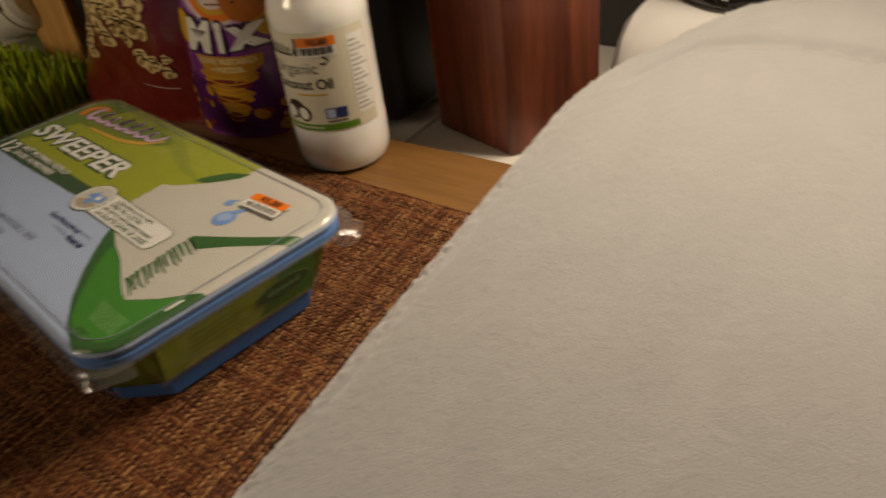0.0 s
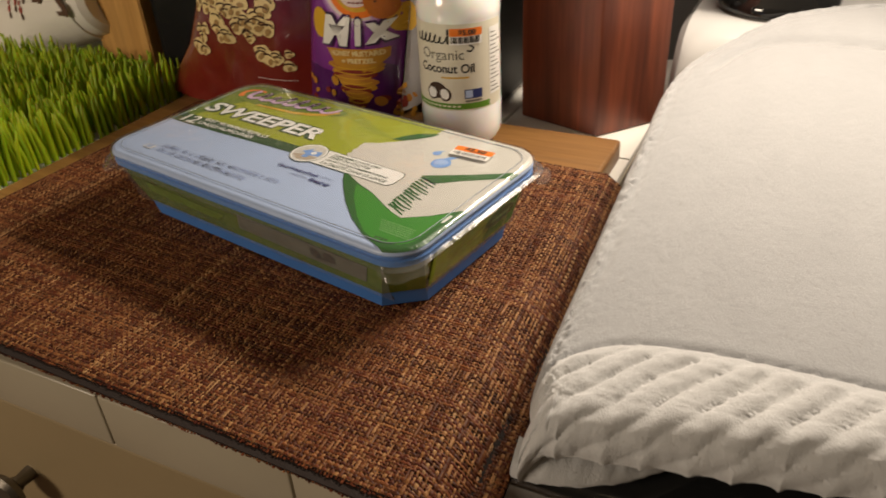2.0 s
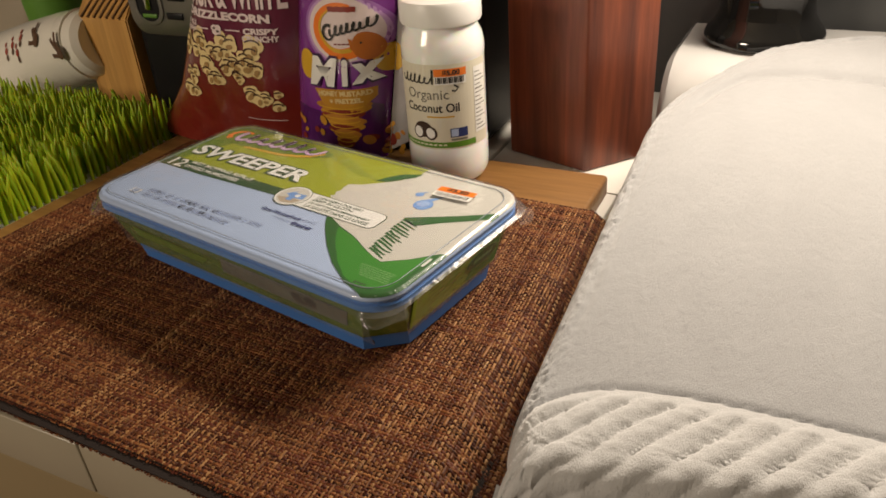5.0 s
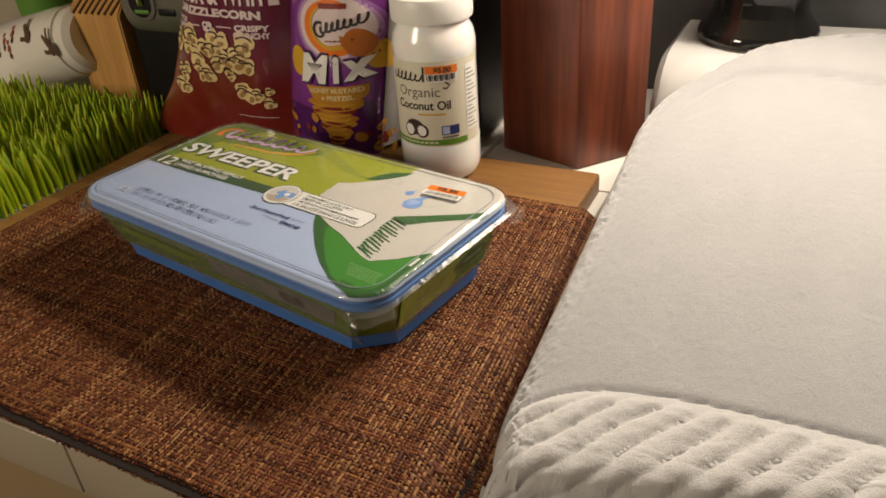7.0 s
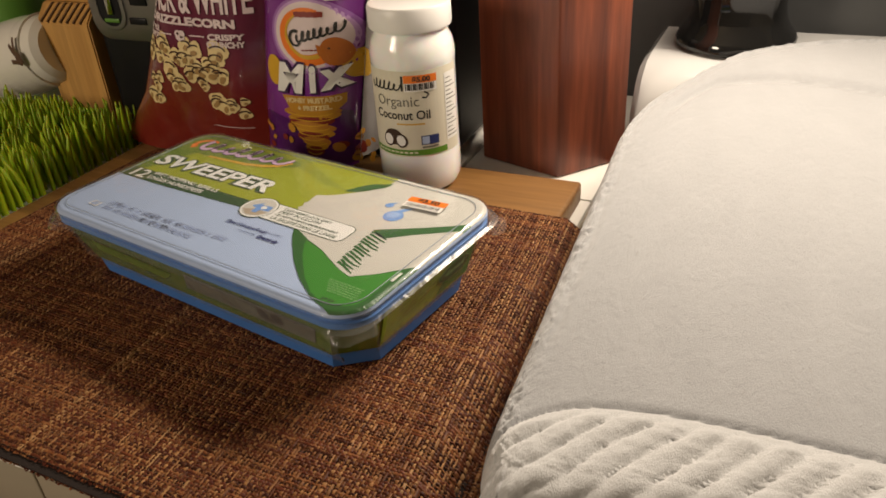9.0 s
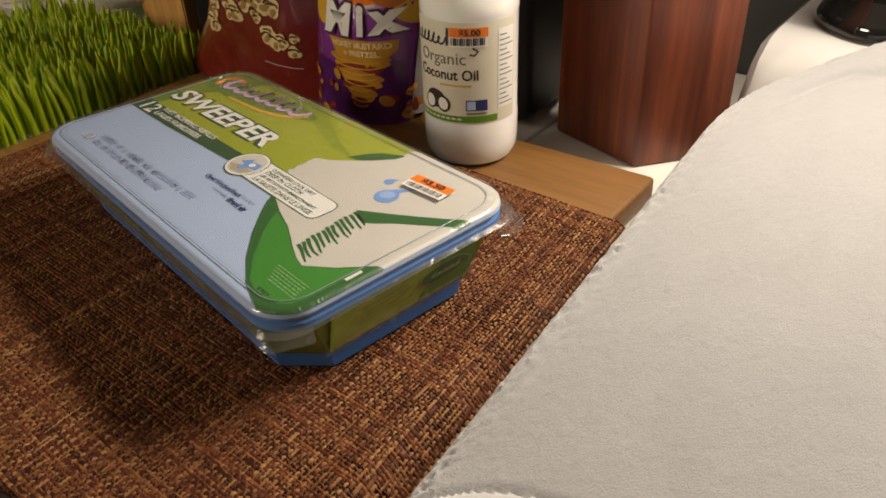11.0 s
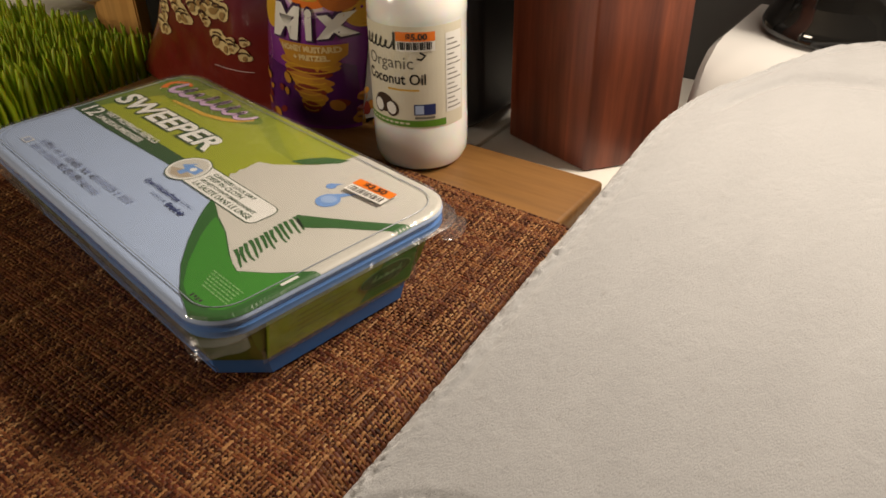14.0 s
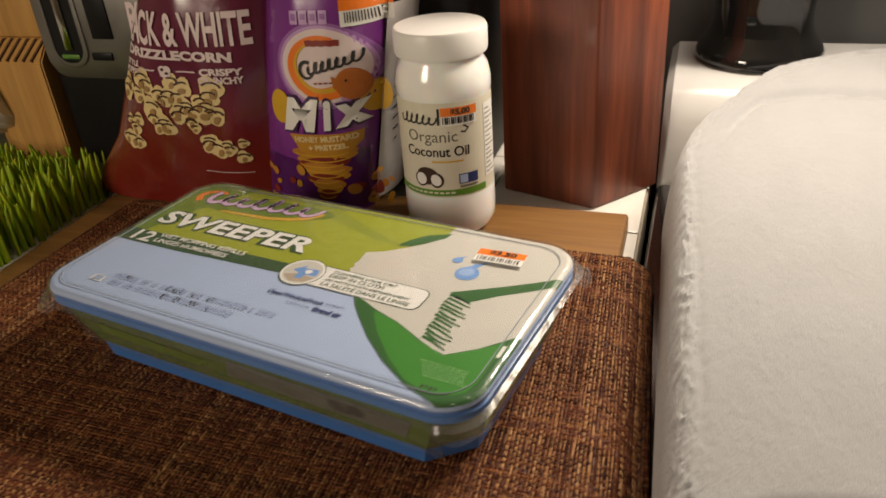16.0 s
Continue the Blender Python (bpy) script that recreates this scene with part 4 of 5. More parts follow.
jar = thing("jar", pose(0.4255, 0.4148, 0.0186, 0, 0, 0), "white jar of coconut oil with a cream label and white cap", "jar")
JR = 0.0330
part("jar_body", lathe([(0, 0.0008), (0.024, 0.0008), (0.0295, 0.003), (0.0325, 0.009), (JR, 0.016), (JR, 0.034), (0.0326, 0.0355), (0.0326, 0.1045), (JR, 0.106), (0.0328, 0.113), (0.0312, 0.1205), (0.0285, 0.1255), (0.0275, 0.129), (0.0275, 0.131)], 72), OIL_JAR, jar)
cap = lathe([(0.0285, 0.1300), (0.0312, 0.1302), (0.0316, 0.132), (0.0316, 0.1455), (0.0306, 0.1475), (0.028, 0.1482), (0, 0.1482)], 96)
for v in cap.verts:
    r = math.hypot(v.co.x, v.co.y)
    if 0.1315 < v.co.z < 0.146 and r > 0.03:
        k = 1 + 0.008 * (round(math.atan2(v.co.y, v.co.x) / (2 * math.pi) * 96) % 2)
        v.co.x *= k
        v.co.y *= k
part("cap", cap, CAP, jar, "ribbed white cap")
LOOK = 189.0


def wrap(a, b, l=0.0):
    """The jar's label: a runs round it to the right, b upwards."""
    t = radians(LOOK) + a / JR
    r = 0.0328 + l
    return Vector((r * math.cos(t), r * math.sin(t), b))


J = lambda name, polys, material, lift, label="": printed(name, polys, wrap, material, jar, lift, 0.0035, label)
J("label", [bar(-0.050, 0.050, 0.0350, 0.1035)], LABEL_CREAM, 0.0002, "cream paper label")
J("label_stripe", [bar(-0.050, 0.034, 0.0362, 0.0410)], LABEL_GREEN, 0.0004, "green stripe")
J("stripe_print", [bar(-0.030 + 0.004 * k, -0.0272 + 0.004 * k, 0.0380, 0.0393) for k in range(10)], LABEL_CREAM, 0.0005)
lettering("Organic", -0.0235, 0.0765, 0.0082, wrap, GREY_INK, jar, 0.0005, 0.036)
lettering("Coconut Oil", -0.0255, 0.0660, 0.0072, wrap, INK_BLACK, jar, 0.0005, 0.046, 0.00015)
J("small_print", [bar(-0.006, 0.016, 0.0615, 0.0627)], GOLD, 0.0005)
hand = loops(-0.029, -0.0015, 0.0915, 0.0024, 6, 0.0, (1, 3))
J("mark_stroke", ribbon(hand, 0.0013), INK_BLACK, 0.0005, "black looping brush mark")
J("mark_stroke", ribbon([(0.0005, 0.1000), (0.0002, 0.0885)], 0.0016) + ribbon([(0.0170, 0.0875), (0.0205, 0.0850), (0.0180, 0.0825), (0.0150, 0.0832)], 0.0013), INK_BLACK, 0.0005)
J("coconut", [oval(-0.0105, 0.0512, 0.0082, 0.0066)], COCONUT, 0.0005, "brown coconut picture")
J("coconut", [oval(-0.0150, 0.0487, 0.0052, 0.0056)], COCONUT, 0.0006)
J("coconut_half", [oval(-0.0150, 0.0489, 0.0040, 0.0045)], PAPER, 0.0007)
J("coconut", [oval(-0.0035, 0.0482, 0.0050, 0.0056)], COCONUT, 0.0006)
J("coconut_half", [oval(-0.0040, 0.0485, 0.0036, 0.0044, turn=20)], PAPER, 0.0007)
J("seal", [bar(0.0120, 0.0265, 0.0448, 0.0523)], NAVY, 0.0005, "small blue seal")
J("seal", [bar(0.0128, 0.0185, 0.0455, 0.0516)], PALE_BLUE, 0.0006)
J("seal", [bar(0.0125, 0.0260, 0.0420, 0.0436)], GREY_INK, 0.0005)
J("facts_panel", [bar(0.0345, 0.0485, 0.0445, 0.0980)], PAPER, 0.0004, "white facts panel")
J("facts_print", [bar(0.0355, 0.0475 - 0.003 * (k % 3), 0.047 + 0.0033 * k, 0.0478 + 0.0033 * k) for k in range(15)], GREY_INK, 0.0005)
J("price_sticker", [bar(0.0020, 0.0270, 0.0880, 0.1005)], PAPER, 0.0008, "white and orange price sticker")
J("sticker_colour", [bar(0.0020, 0.0270, 0.0945, 0.1005)], ORANGE, 0.0010)
J("bars", [bar(0.0032 + 0.0014 * k, 0.0038 + 0.0014 * k + 0.0003 * (k * 5 % 3), 0.0892, 0.0940) for k in range(16)], INK_BLACK, 0.0010)
lettering("$5.00", 0.0085, 0.0957, 0.0038, wrap, INK_BLACK, jar, 0.0012, 0.0135, 0.0002)

# ---- snack bags ----
def foil(name, colour, rough=0.22, foot=None, reach=(0.05, 0.11)):
    m, n, l, b = shade(name)
    tc = n.new("ShaderNodeTexCoord").outputs["Object"]
    a, c = node(n, "ShaderNodeTexNoise", Scale=24.0, Detail=3.0, Distortion=0.8), node(n, "ShaderNodeTexNoise", Scale=90.0, Detail=2.0)
    l.new(tc, a.inputs[0]), l.new(tc, c.inputs[0])
    col = mixcol(n, l, a.outputs[0], [k * 0.7 for k in colour], [min(1, k * 1.25) for k in colour])
    if foot:
        sep = n.new("ShaderNodeSeparateXYZ")
        l.new(tc, sep.inputs[0])
        fade = node(n, "ShaderNodeMapRange")
        fade.inputs[1].default_value, fade.inputs[2].default_value = reach
        l.new(sep.outputs[2], fade.inputs[0])
        col = mixcol(n, l, fade.outputs[0], mixcol(n, l, a.outputs[0], [k * 0.7 for k in foot], foot), col)
    l.new(col, b.inputs["Base Color"])
    b.inputs["Roughness"].default_value, b.inputs["Coat Weight"].default_value = rough + 0.10, 1.0
    b.inputs["Coat Roughness"].default_value = rough * 0.6
    k = node(n, "ShaderNodeBump", Strength=0.35, Distance=0.004)
    l.new(a.outputs[0], k.inputs["Height"]), l.new(k.outputs[0], b.inputs["Normal"])
    return m


MAROON = foil("maroon_foil", (0.125, 0.011, 0.040), 0.2, (0.20, 0.018, 0.012))
RUST = foil("red_foil", (0.24, 0.030, 0.020), 0.3)
PURPLE = foil("purple_foil", (0.20, 0.034, 0.26), 0.16)
PLUM = foil("plum_foil", (0.09, 0.012, 0.13), 0.2)
SILVER = surface("silver_white_film", (0.55, 0.53, 0.52), 0.3, 0.2, 40, 0.3, 120, coat=0.4)
POP = ink("popcorn_cream", (0.74, 0.58, 0.28), 0.45, 0.0, 0.2)
POP_SHADE = ink("popcorn_shade", (0.36, 0.22, 0.08), 0.45, 0.0, 0.2)
DRIZZLE = ink("chocolate_drizzle", (0.05, 0.018, 0.012), 0.4)
SNACK = ink("golden_snack", (0.48, 0.20, 0.03), 0.45, 0.0, 0.25)
PINKISH = ink("pink_white_print", (0.72, 0.60, 0.60), 0.4)
HALO = ink("lilac_halo", (0.50, 0.30, 0.56), 0.35)
HALO_DEEP = ink("violet_halo", (0.30, 0.12, 0.38), 0.35)
CRACKER = ink("cracker_brown", (0.46, 0.13, 0.012), 0.4, 0.0, 0.2)
AMBER = ink("amber_print", (0.52, 0.25, 0.025), 0.4, 0.0, 0.25)
PLUM_INK = ink("plum_outline", (0.045, 0.014, 0.07), 0.4)


def bag(edges, rows, thick, lean, fold):
    """The front of a filled bag: edges(b) gives its left and right sides at a height, in metres to the right of its middle."""
    def f(a, b, l=0.0, back=False):
        lo, hi = edges(b)
        s = min(1.0, max(-1.0, 2 * (a - lo) / (hi - lo) - 1))
        t = b / rows
        swell = thick * (1 - abs(s) ** 2.6) ** 0.7 * (0.55 + 0.45 * math.sin(math.pi * min(1, 0.15 + t * 0.8)))
        crease = fold * noise.noise((a * 22, b * 9, thick * 50)) + 0.5 * fold * noise.noise((a * 60, b * 30, 3))
        x = lean * b - (swell + crease * (1 - s * s)) if not back else lean * b + 0.6 * swell
        return Vector((x - l, -a, b))
    return f


def bag_body(f, edges, rows, material, name, parent, split=None):
    bm = bmesh.new()
    nu, nv = 44, 50
    for back in (False, True):
        v = []
        for j in range(nv + 1):
            b = rows * j / nv
            lo, hi = edges(b)
            v.append([bm.verts.new(f(lo + (hi - lo) * i / nu, b, 0.0, back)) for i in range(nu + 1)])
        for j in range(nv):
            for i in range(nu):
                bm.faces.new((v[j][i], v[j][i + 1], v[j + 1][i + 1], v[j + 1][i]))
    bmesh.ops.remove_doubles(bm, verts=bm.verts[:], dist=0.00005)
    ob = part(name, bm, material, parent)
    return ob


popcorn = thing("popcorn_bag", pose(0.440, 0.624, 0.0190), "maroon foil bag of drizzled popcorn standing on the cutting board", "snack bag")
pop_edges = lambda b: (-0.115 + 0.46 * b - 0.35 * max(0.0, 0.05 - b), 0.088 - 0.02 * b)
pop = bag(pop_edges, 0.24, 0.036, 0.06, 0.004)
bag_body(pop, pop_edges, 0.24, MAROON, "bag", popcorn)
pop_art = lambda a, b, l=0.0: pop(a, b, l)
D = lambda name, polys, material, lift, label="": printed(name, polys, pop_art, material, popcorn, lift, 0.006, label)


def popped(seed, a, b, n, r):
    g = random.Random(seed)
    cream, shadow, lines = [], [], []
    for k in range(n):
        t = g.uniform(0, 360)
        d = g.uniform(0.35, 1.0) * r
        x, y, q = a + d * math.cos(radians(t)), b + d * 0.8 * math.sin(radians(t)), g.uniform(0.45, 0.75) * r
        cream.append([(x + q * (1 + 0.16 * math.sin(3 * i * 0.39 + t)) * math.cos(i * 0.3927), y + q * 0.9 * (1 + 0.16 * math.sin(3 * i * 0.39 + t)) * math.sin(i * 0.3927)) for i in range(16)])
        shadow.append(oval(x + g.uniform(-0.3, 0.3) * q, y - 0.35 * q, 0.42 * q, 0.28 * q, 10, g.uniform(0, 90)))
        lines.append(ribbon(arc(x, y, 0.8 * q, 0.5 * q, g.uniform(0, 60), g.uniform(120, 190), 7), 0.0013))
    return cream, shadow, lines


for seed, a, b, n, r in ((1, -0.041, 0.097, 4, 0.0105), (2, -0.025, 0.094, 4, 0.0095), (3, -0.004, 0.098, 4, 0.0090), (4, 0.028, 0.090, 5, 0.0105), (5, 0.036, 0.085, 3, 0.0085), (6, -0.018, 0.077, 4, 0.0090), (7, 0.002, 0.079, 5, 0.0090),
                         (8, 0.006, 0.067, 3, 0.0075), (9, -0.051, 0.070, 3, 0.0065), (10, -0.055, 0.058, 4, 0.0080), (11, 0.028, 0.056, 4, 0.0080), (12, 0.044, 0.052, 3, 0.0065)):
    cream, shadow, lines = popped(seed, a, b, n, 1.42 * r)
    for k, c in enumerate(cream):
        D("popcorn_picture", [c], POP, 0.0006 + 0.00012 * k + 0.00002 * seed)
    for k in range(len(lines)):
        D("popcorn_shade", [shadow[k]], POP_SHADE, 0.0015 + 0.00004 * k)
        D("drizzle", lines[k], DRIZZLE, 0.0018 + 0.00004 * k)
lettering("BLACK & WHITE", -0.0570, 0.1330, 0.0235, pop_art, PINKISH, popcorn, 0.0012, 0.124, 0.0009, label="pale block capitals")
lettering("DRIZZLECORN", -0.0475, 0.1235, 0.0066, pop_art, PINKISH, popcorn, 0.0012, 0.099, 0.0005, turn=-1.5)
lettering("STYLE", -0.0515, 0.1148, 0.0042, pop_art, PINKISH, popcorn, 0.0012, 0.019, 0.0002)
lettering("POPPED", -0.0530, 0.1090, 0.0042, pop_art, PINKISH, popcorn, 0.0012, 0.0205, 0.0002)
lettering("CRISPY", 0.0240, 0.1112, 0.0048, pop_art, PINKISH, popcorn, 0.0012, 0.034, 0.0003)
lettering("CRUNCHY", 0.0222, 0.1050, 0.0048, pop_art, PINKISH, popcorn, 0.0012, 0.0355, 0.0003)
for shape in (bar(-0.0312, -0.0158, 0.1130, 0.1140), bar(0.0035, 0.0202, 0.1127, 0.1137), bar(0.010, 0.052, 0.0330, 0.0335)):
    D("rule", [shape], PINKISH, 0.0012)
D("round_mark", [oval(-0.0085, 0.1145, 0.0036, 0.0030), oval(-0.0045, 0.1142, 0.0034, 0.0032), oval(-0.0066, 0.1112, 0.0048, 0.0030)], PINKISH, 0.0012)
D("round_mark", [oval(-0.0085, 0.1146, 0.0014, 0.0012), oval(-0.0050, 0.1118, 0.0016, 0.0010)], DRIZZLE, 0.0015)

mix = thing("snack_bag", pose(0.440, 0.5285, 0.0190), "purple foil bag of snack mix standing on the cutting board", "snack bag")
mix_edges = lambda b: (-0.050 + 0.17 * b - 0.25 * max(0.0, 0.03 - b) * 0.3, 0.044 + 0.165 * b)
gold = bag(mix_edges, 0.215, 0.035, 0.03, 0.0025)
bag_body(gold, mix_edges, 0.215, PURPLE, "bag", mix)
G = lambda name, polys, material, lift, label="": printed(name, polys, gold, material, mix, lift, 0.005, label)
G("plum_field", [[(-0.046, 0.003), (0.046, 0.003), (0.050, 0.052), (0.040, 0.060), (0.010, 0.046), (-0.020, 0.052), (-0.042, 0.050)]], PLUM, 0.0003, "dark purple lower part of the print")
for k, (grow, lift) in enumerate(((1.16, 0.0004), (1.08, 0.00048), (1.0, 0.00056))):
    G("halo", [oval(0.0300, 0.1200, 0.0305 * grow, 0.0262 * grow, 40)], (HALO_DEEP, HALO, PINKISH)[k], lift, "pale halo round the mark")
G("mark_ring", ribbon(arc(0.0300, 0.1203, 0.0232, 0.0195, 66, 298, 28), 0.0030, 0.0096), ORANGE, 0.0008, "orange swirl")
G("mark_ring", ribbon(arc(0.0305, 0.1203, 0.0205, 0.0172, 90, 290, 24), 0.0012, 0.0036), GOLD, 0.0010)
line = loops(0.0200, 0.0560, 0.1175, 0.0028, 7, 0.0080, (1, 3, 6))
G("mark_stroke", ribbon(line, 0.0019, 0.0016), INK_BLACK, 0.0014, "dark looping brush mark")
G("mark_stroke", ribbon(arc(0.0185, 0.1180, 0.0052, 0.0058, 60, 330, 14), 0.0026, 0.0016), INK_BLACK, 0.0014)
G("mark_patch", ribbon([(0.020 + 0.003 * k, 0.1362 + 0.0004 * (k % 2)) for k in range(9)], 0.0042), RUST, 0.0012)
G("mark_patch", [bar(0.0235 + 0.0036 * k, 0.0262 + 0.0036 * k, 0.1082, 0.1094) for k in range(4)], RUST, 0.0012)
G("cracker", [oval(0.0487, 0.1065, 0.0102, 0.0118, turn=12), [(0.0425, 0.110), (0.0360, 0.1135), (0.0372, 0.1045), (0.0420, 0.1030)]], CRACKER, 0.0016, "orange-brown oval cracker")
G("cracker", [oval(0.0455, 0.1098, 0.0009, 0.0009, 10)], INK_BLACK, 0.0019)
for a, b in ((-0.0070, 0.0905), (0.0598, 0.0925)):
    G("pretzel_end", [oval(a, b, 0.0092, 0.0125)], GOLD, 0.0012, "yellow rounded end")
for weight, lift, material in ((0.0034, 0.0018, PLUM_INK), (0.0016, 0.0024, PAPER)):
    lettering("M", -0.0055, 0.0752, 0.0232, gold, material, mix, lift, 0.0300, weight, 0.22, turn=-2, label="big white letter" if lift > 0.002 else "dark outline of the letter")
    lettering("i", 0.0262, 0.0752, 0.0222, gold, material, mix, lift, 0.0085, weight, 0.22, turn=3, label="big white letter" if lift > 0.002 else "dark outline of the letter")
    lettering("x", 0.0345, 0.0765, 0.0222, gold, material, mix, lift, 0.0240, weight, 0.22, turn=6, label="big white letter" if lift > 0.002 else "dark outline of the letter")
G("flavour_band", [[(-0.0030, 0.0700), (0.0500, 0.0705), (0.0485, 0.0620), (0.0400, 0.0540), (0.0165, 0.0520), (0.0040, 0.0560)]], AMBER, 0.0009, "golden flavour banner")
lettering("HONEY MUSTARD", 0.0010, 0.0640, 0.0044, gold, POP, mix, 0.0014, 0.046, 0.0003, turn=1)
lettering("+ PRETZEL", 0.0110, 0.0575, 0.0040, gold, POP, mix, 0.0014, 0.029, 0.0003, turn=2)
g = random.Random(12)
for k in range(9):
    s = k / 8
    G("snack_cone", [oval(0.0205 + 0.0015 * math.sin(2.2 * k), 0.0555 - 0.036 * s, 0.0245 - 0.0165 * s, 0.0050, 22, g.uniform(-10, 10))], (SNACK, AMBER, RUST)[k % 3], 0.0006 + 0.00006 * k, "whirl of golden snacks" if not k else "")
    G("snack_cone", ribbon(arc(0.0205 + 0.0015 * math.sin(2.2 * k), 0.0560 - 0.036 * s, 0.0215 - 0.0150 * s, 0.0036, 190, 330, 10), 0.0010), GOLD, 0.0012 + 0.00002 * k)
for k in range(26):
    a, b = (g.uniform(-0.034, 0.004) if k % 2 else g.uniform(0.030, 0.062)), g.uniform(0.006, 0.042)
    q = g.uniform(0.0026, 0.0052)
    G("snack_picture", [oval(a, b, q, q * g.uniform(0.55, 0.95), 14, g.uniform(0, 180))], (SNACK, AMBER, RUST)[k % 3], 0.0007 + 0.00004 * k)
for k in range(4):
    G("fact_icon", [bar(0.0100 + 0.0072 * k, 0.0158 + 0.0072 * k, 0.1490, 0.1580)], HALO, 0.0008)
    G("fact_icon", [bar(0.0110 + 0.0072 * k, 0.0148 + 0.0072 * k, 0.1515 + 0.0008 * (k % 2), 0.1560)], HALO_DEEP, 0.0011)
G("price_sticker", [bar(0.0461, 0.0755, 0.1465, 0.1790)], PAPER, 0.0014, "white and orange price sticker")
G("sticker_colour", [bar(0.0461, 0.0755, 0.1570, 0.1790)], ORANGE, 0.0017)
G("bars", [bar(0.0492 + 0.0016 * k, 0.0499 + 0.0016 * k, 0.1490, 0.1560) for k in range(14)], INK_BLACK, 0.0017)


def gusset(s, t):
    b = 0.006 + 0.150 * t
    hi = mix_edges(b)[1]
    return Vector((0.03 * b - 0.002 + 0.052 * s, -hi - 0.002 - 0.0045 * math.sin(math.pi * s) * (1 + 0.6 * math.sin(9 * t)) - 0.006 * s, b))


part("side_panel", sheet(12, 30, gusset), SILVER, mix, "silvery white side panel")
lines = bmesh.new()
for k in range(11):
    t0 = 0.30 + 0.055 * k
    vs = [Vector(gusset(s, t)) + Vector((0, -0.0012, 0)) for s, t in ((0.25, t0), (0.85, t0 + 0.03), (0.85, t0 + 0.038), (0.25, t0 + 0.008))]
    lines.faces.new([lines.verts.new(v) for v in vs])
part("side_print", lines, INK_BLACK, mix, "black printed lines")

# ---- toaster ----
toaster = thing("toaster", pose(0.565, 0.6225, 0.0), "black toaster with a brushed steel control panel", "toaster")
part("body", block(-0.075, 0.075, -0.2110, 0.1975, 0.008, 0.205, 0.016, 4), BLACK, toaster)
rr = round_rect(0.172, 0.051, 0.020)
bm = loft([(rr, 0.0), (rr, 0.003), (round_rect(0.170, 0.049, 0.019), 0.004)])
bm.transform(Matrix.Translation((-0.0745, 0.020, 0.150)) @ Matrix(((0, 0, -1, 0), (-1, 0, 0, 0), (0, 1, 0, 0), (0, 0, 0, 1))))
part("control_panel", bm, STEEL, toaster, "brushed steel panel")
for y in (0.163, -0.10):
    bm = loft([(round_rect(0.0195, 0.044, 0.017), 0.0), (round_rect(0.0195, 0.044, 0.017), 0.0052), (round_rect(0.0180, 0.0425, 0.016), 0.0056), (round_rect(0.0155, 0.040, 0.0145), 0.0056)], True, False)
    bm.transform(Matrix.Translation((-0.0745, y, 0.153)) @ Matrix(((0, 0, -1, 0), (-1, 0, 0, 0), (0, 1, 0, 0), (0, 0, 0, 1))))
    part("slot_frame", bm, STEEL, toaster)
    bm = loft([(round_rect(0.0155, 0.040, 0.0145), 0.0), (round_rect(0.0155, 0.040, 0.0145), 0.0048)])
    bm.transform(Matrix.Translation((-0.0745, y, 0.153)) @ Matrix(((0, 0, -1, 0), (-1, 0, 0, 0), (0, 1, 0, 0), (0, 0, 0, 1))))
    part("lever_slot", bm, BLACK, toaster)
    part("lever_rail", block(-0.0815, -0.0790, y - 0.005, y + 0.003, 0.125, 0.192, 0.001), CHROME, toaster, "chrome lever rail")
    part("lever_stop", block(-0.0805, -0.0790, y - 0.010, y + 0.010, 0.117, 0.121, 0.001), GREEN_CUP, toaster, "green stop")
for z0, z1, y0 in ((0.116, 0.123, 0.118), (0.135, 0.185, 0.112)):
    part("button", block(-0.0800, -0.0780, y0, y0 + 0.022, z0, z1, 0.001), BLACK, toaster)
for sx in (-1, 1):
    for sy in (-1, 1):
        bm = lathe([(0, 0), (0.009, 0), (0.009, 0.010), (0, 0.010)], 16)
        bm.transform(Matrix.Translation((sx * 0.055, sy * 0.17, 0.0)))
        part("foot", bm, BLACK, toaster)

# ---- wooden blocks ----
single("wooden_block", prism([(-0.015, 0.060), (-0.040, -0.020), (0.016, -0.066), (0.041, 0.022)], 0.0, 0.27, 0.002), ROSEWOOD, pose(0.536, 0.338, 0.0005), "tall reddish-brown rosewood block standing on the worktop", "wooden block")
bamboo = thing("bamboo_block", pose(0.515, 0.862, 0.0, 0, 0, 0), "pale bamboo knife block with slanted slots", "knife block")
lower = bmesh.new()
prof = [(-0.028, 0.0), (-0.028, 0.112), (-0.012, 0.130), (0.050, 0.130), (0.050, 0.0)]
ra, rb = ([lower.verts.new((x, y, z)) for x, z in prof] for y in (-0.037, 0.039))
for i in range(5):
    lower.faces.new((ra[i], ra[(i + 1) % 5], rb[(i + 1) % 5], rb[i]))
lower.faces.new(ra), lower.faces.new(rb[::-1])
bmesh.ops.bevel(lower, geom=lower.edges[:], offset=0.0015, segments=2, affect="EDGES")
part("lower_block", lower, BAMBOO, bamboo)
part("upper_block", block(-0.010, 0.048, -0.036, 0.038, 0.1302, 0.235, 0.002), BAMBOO, bamboo)
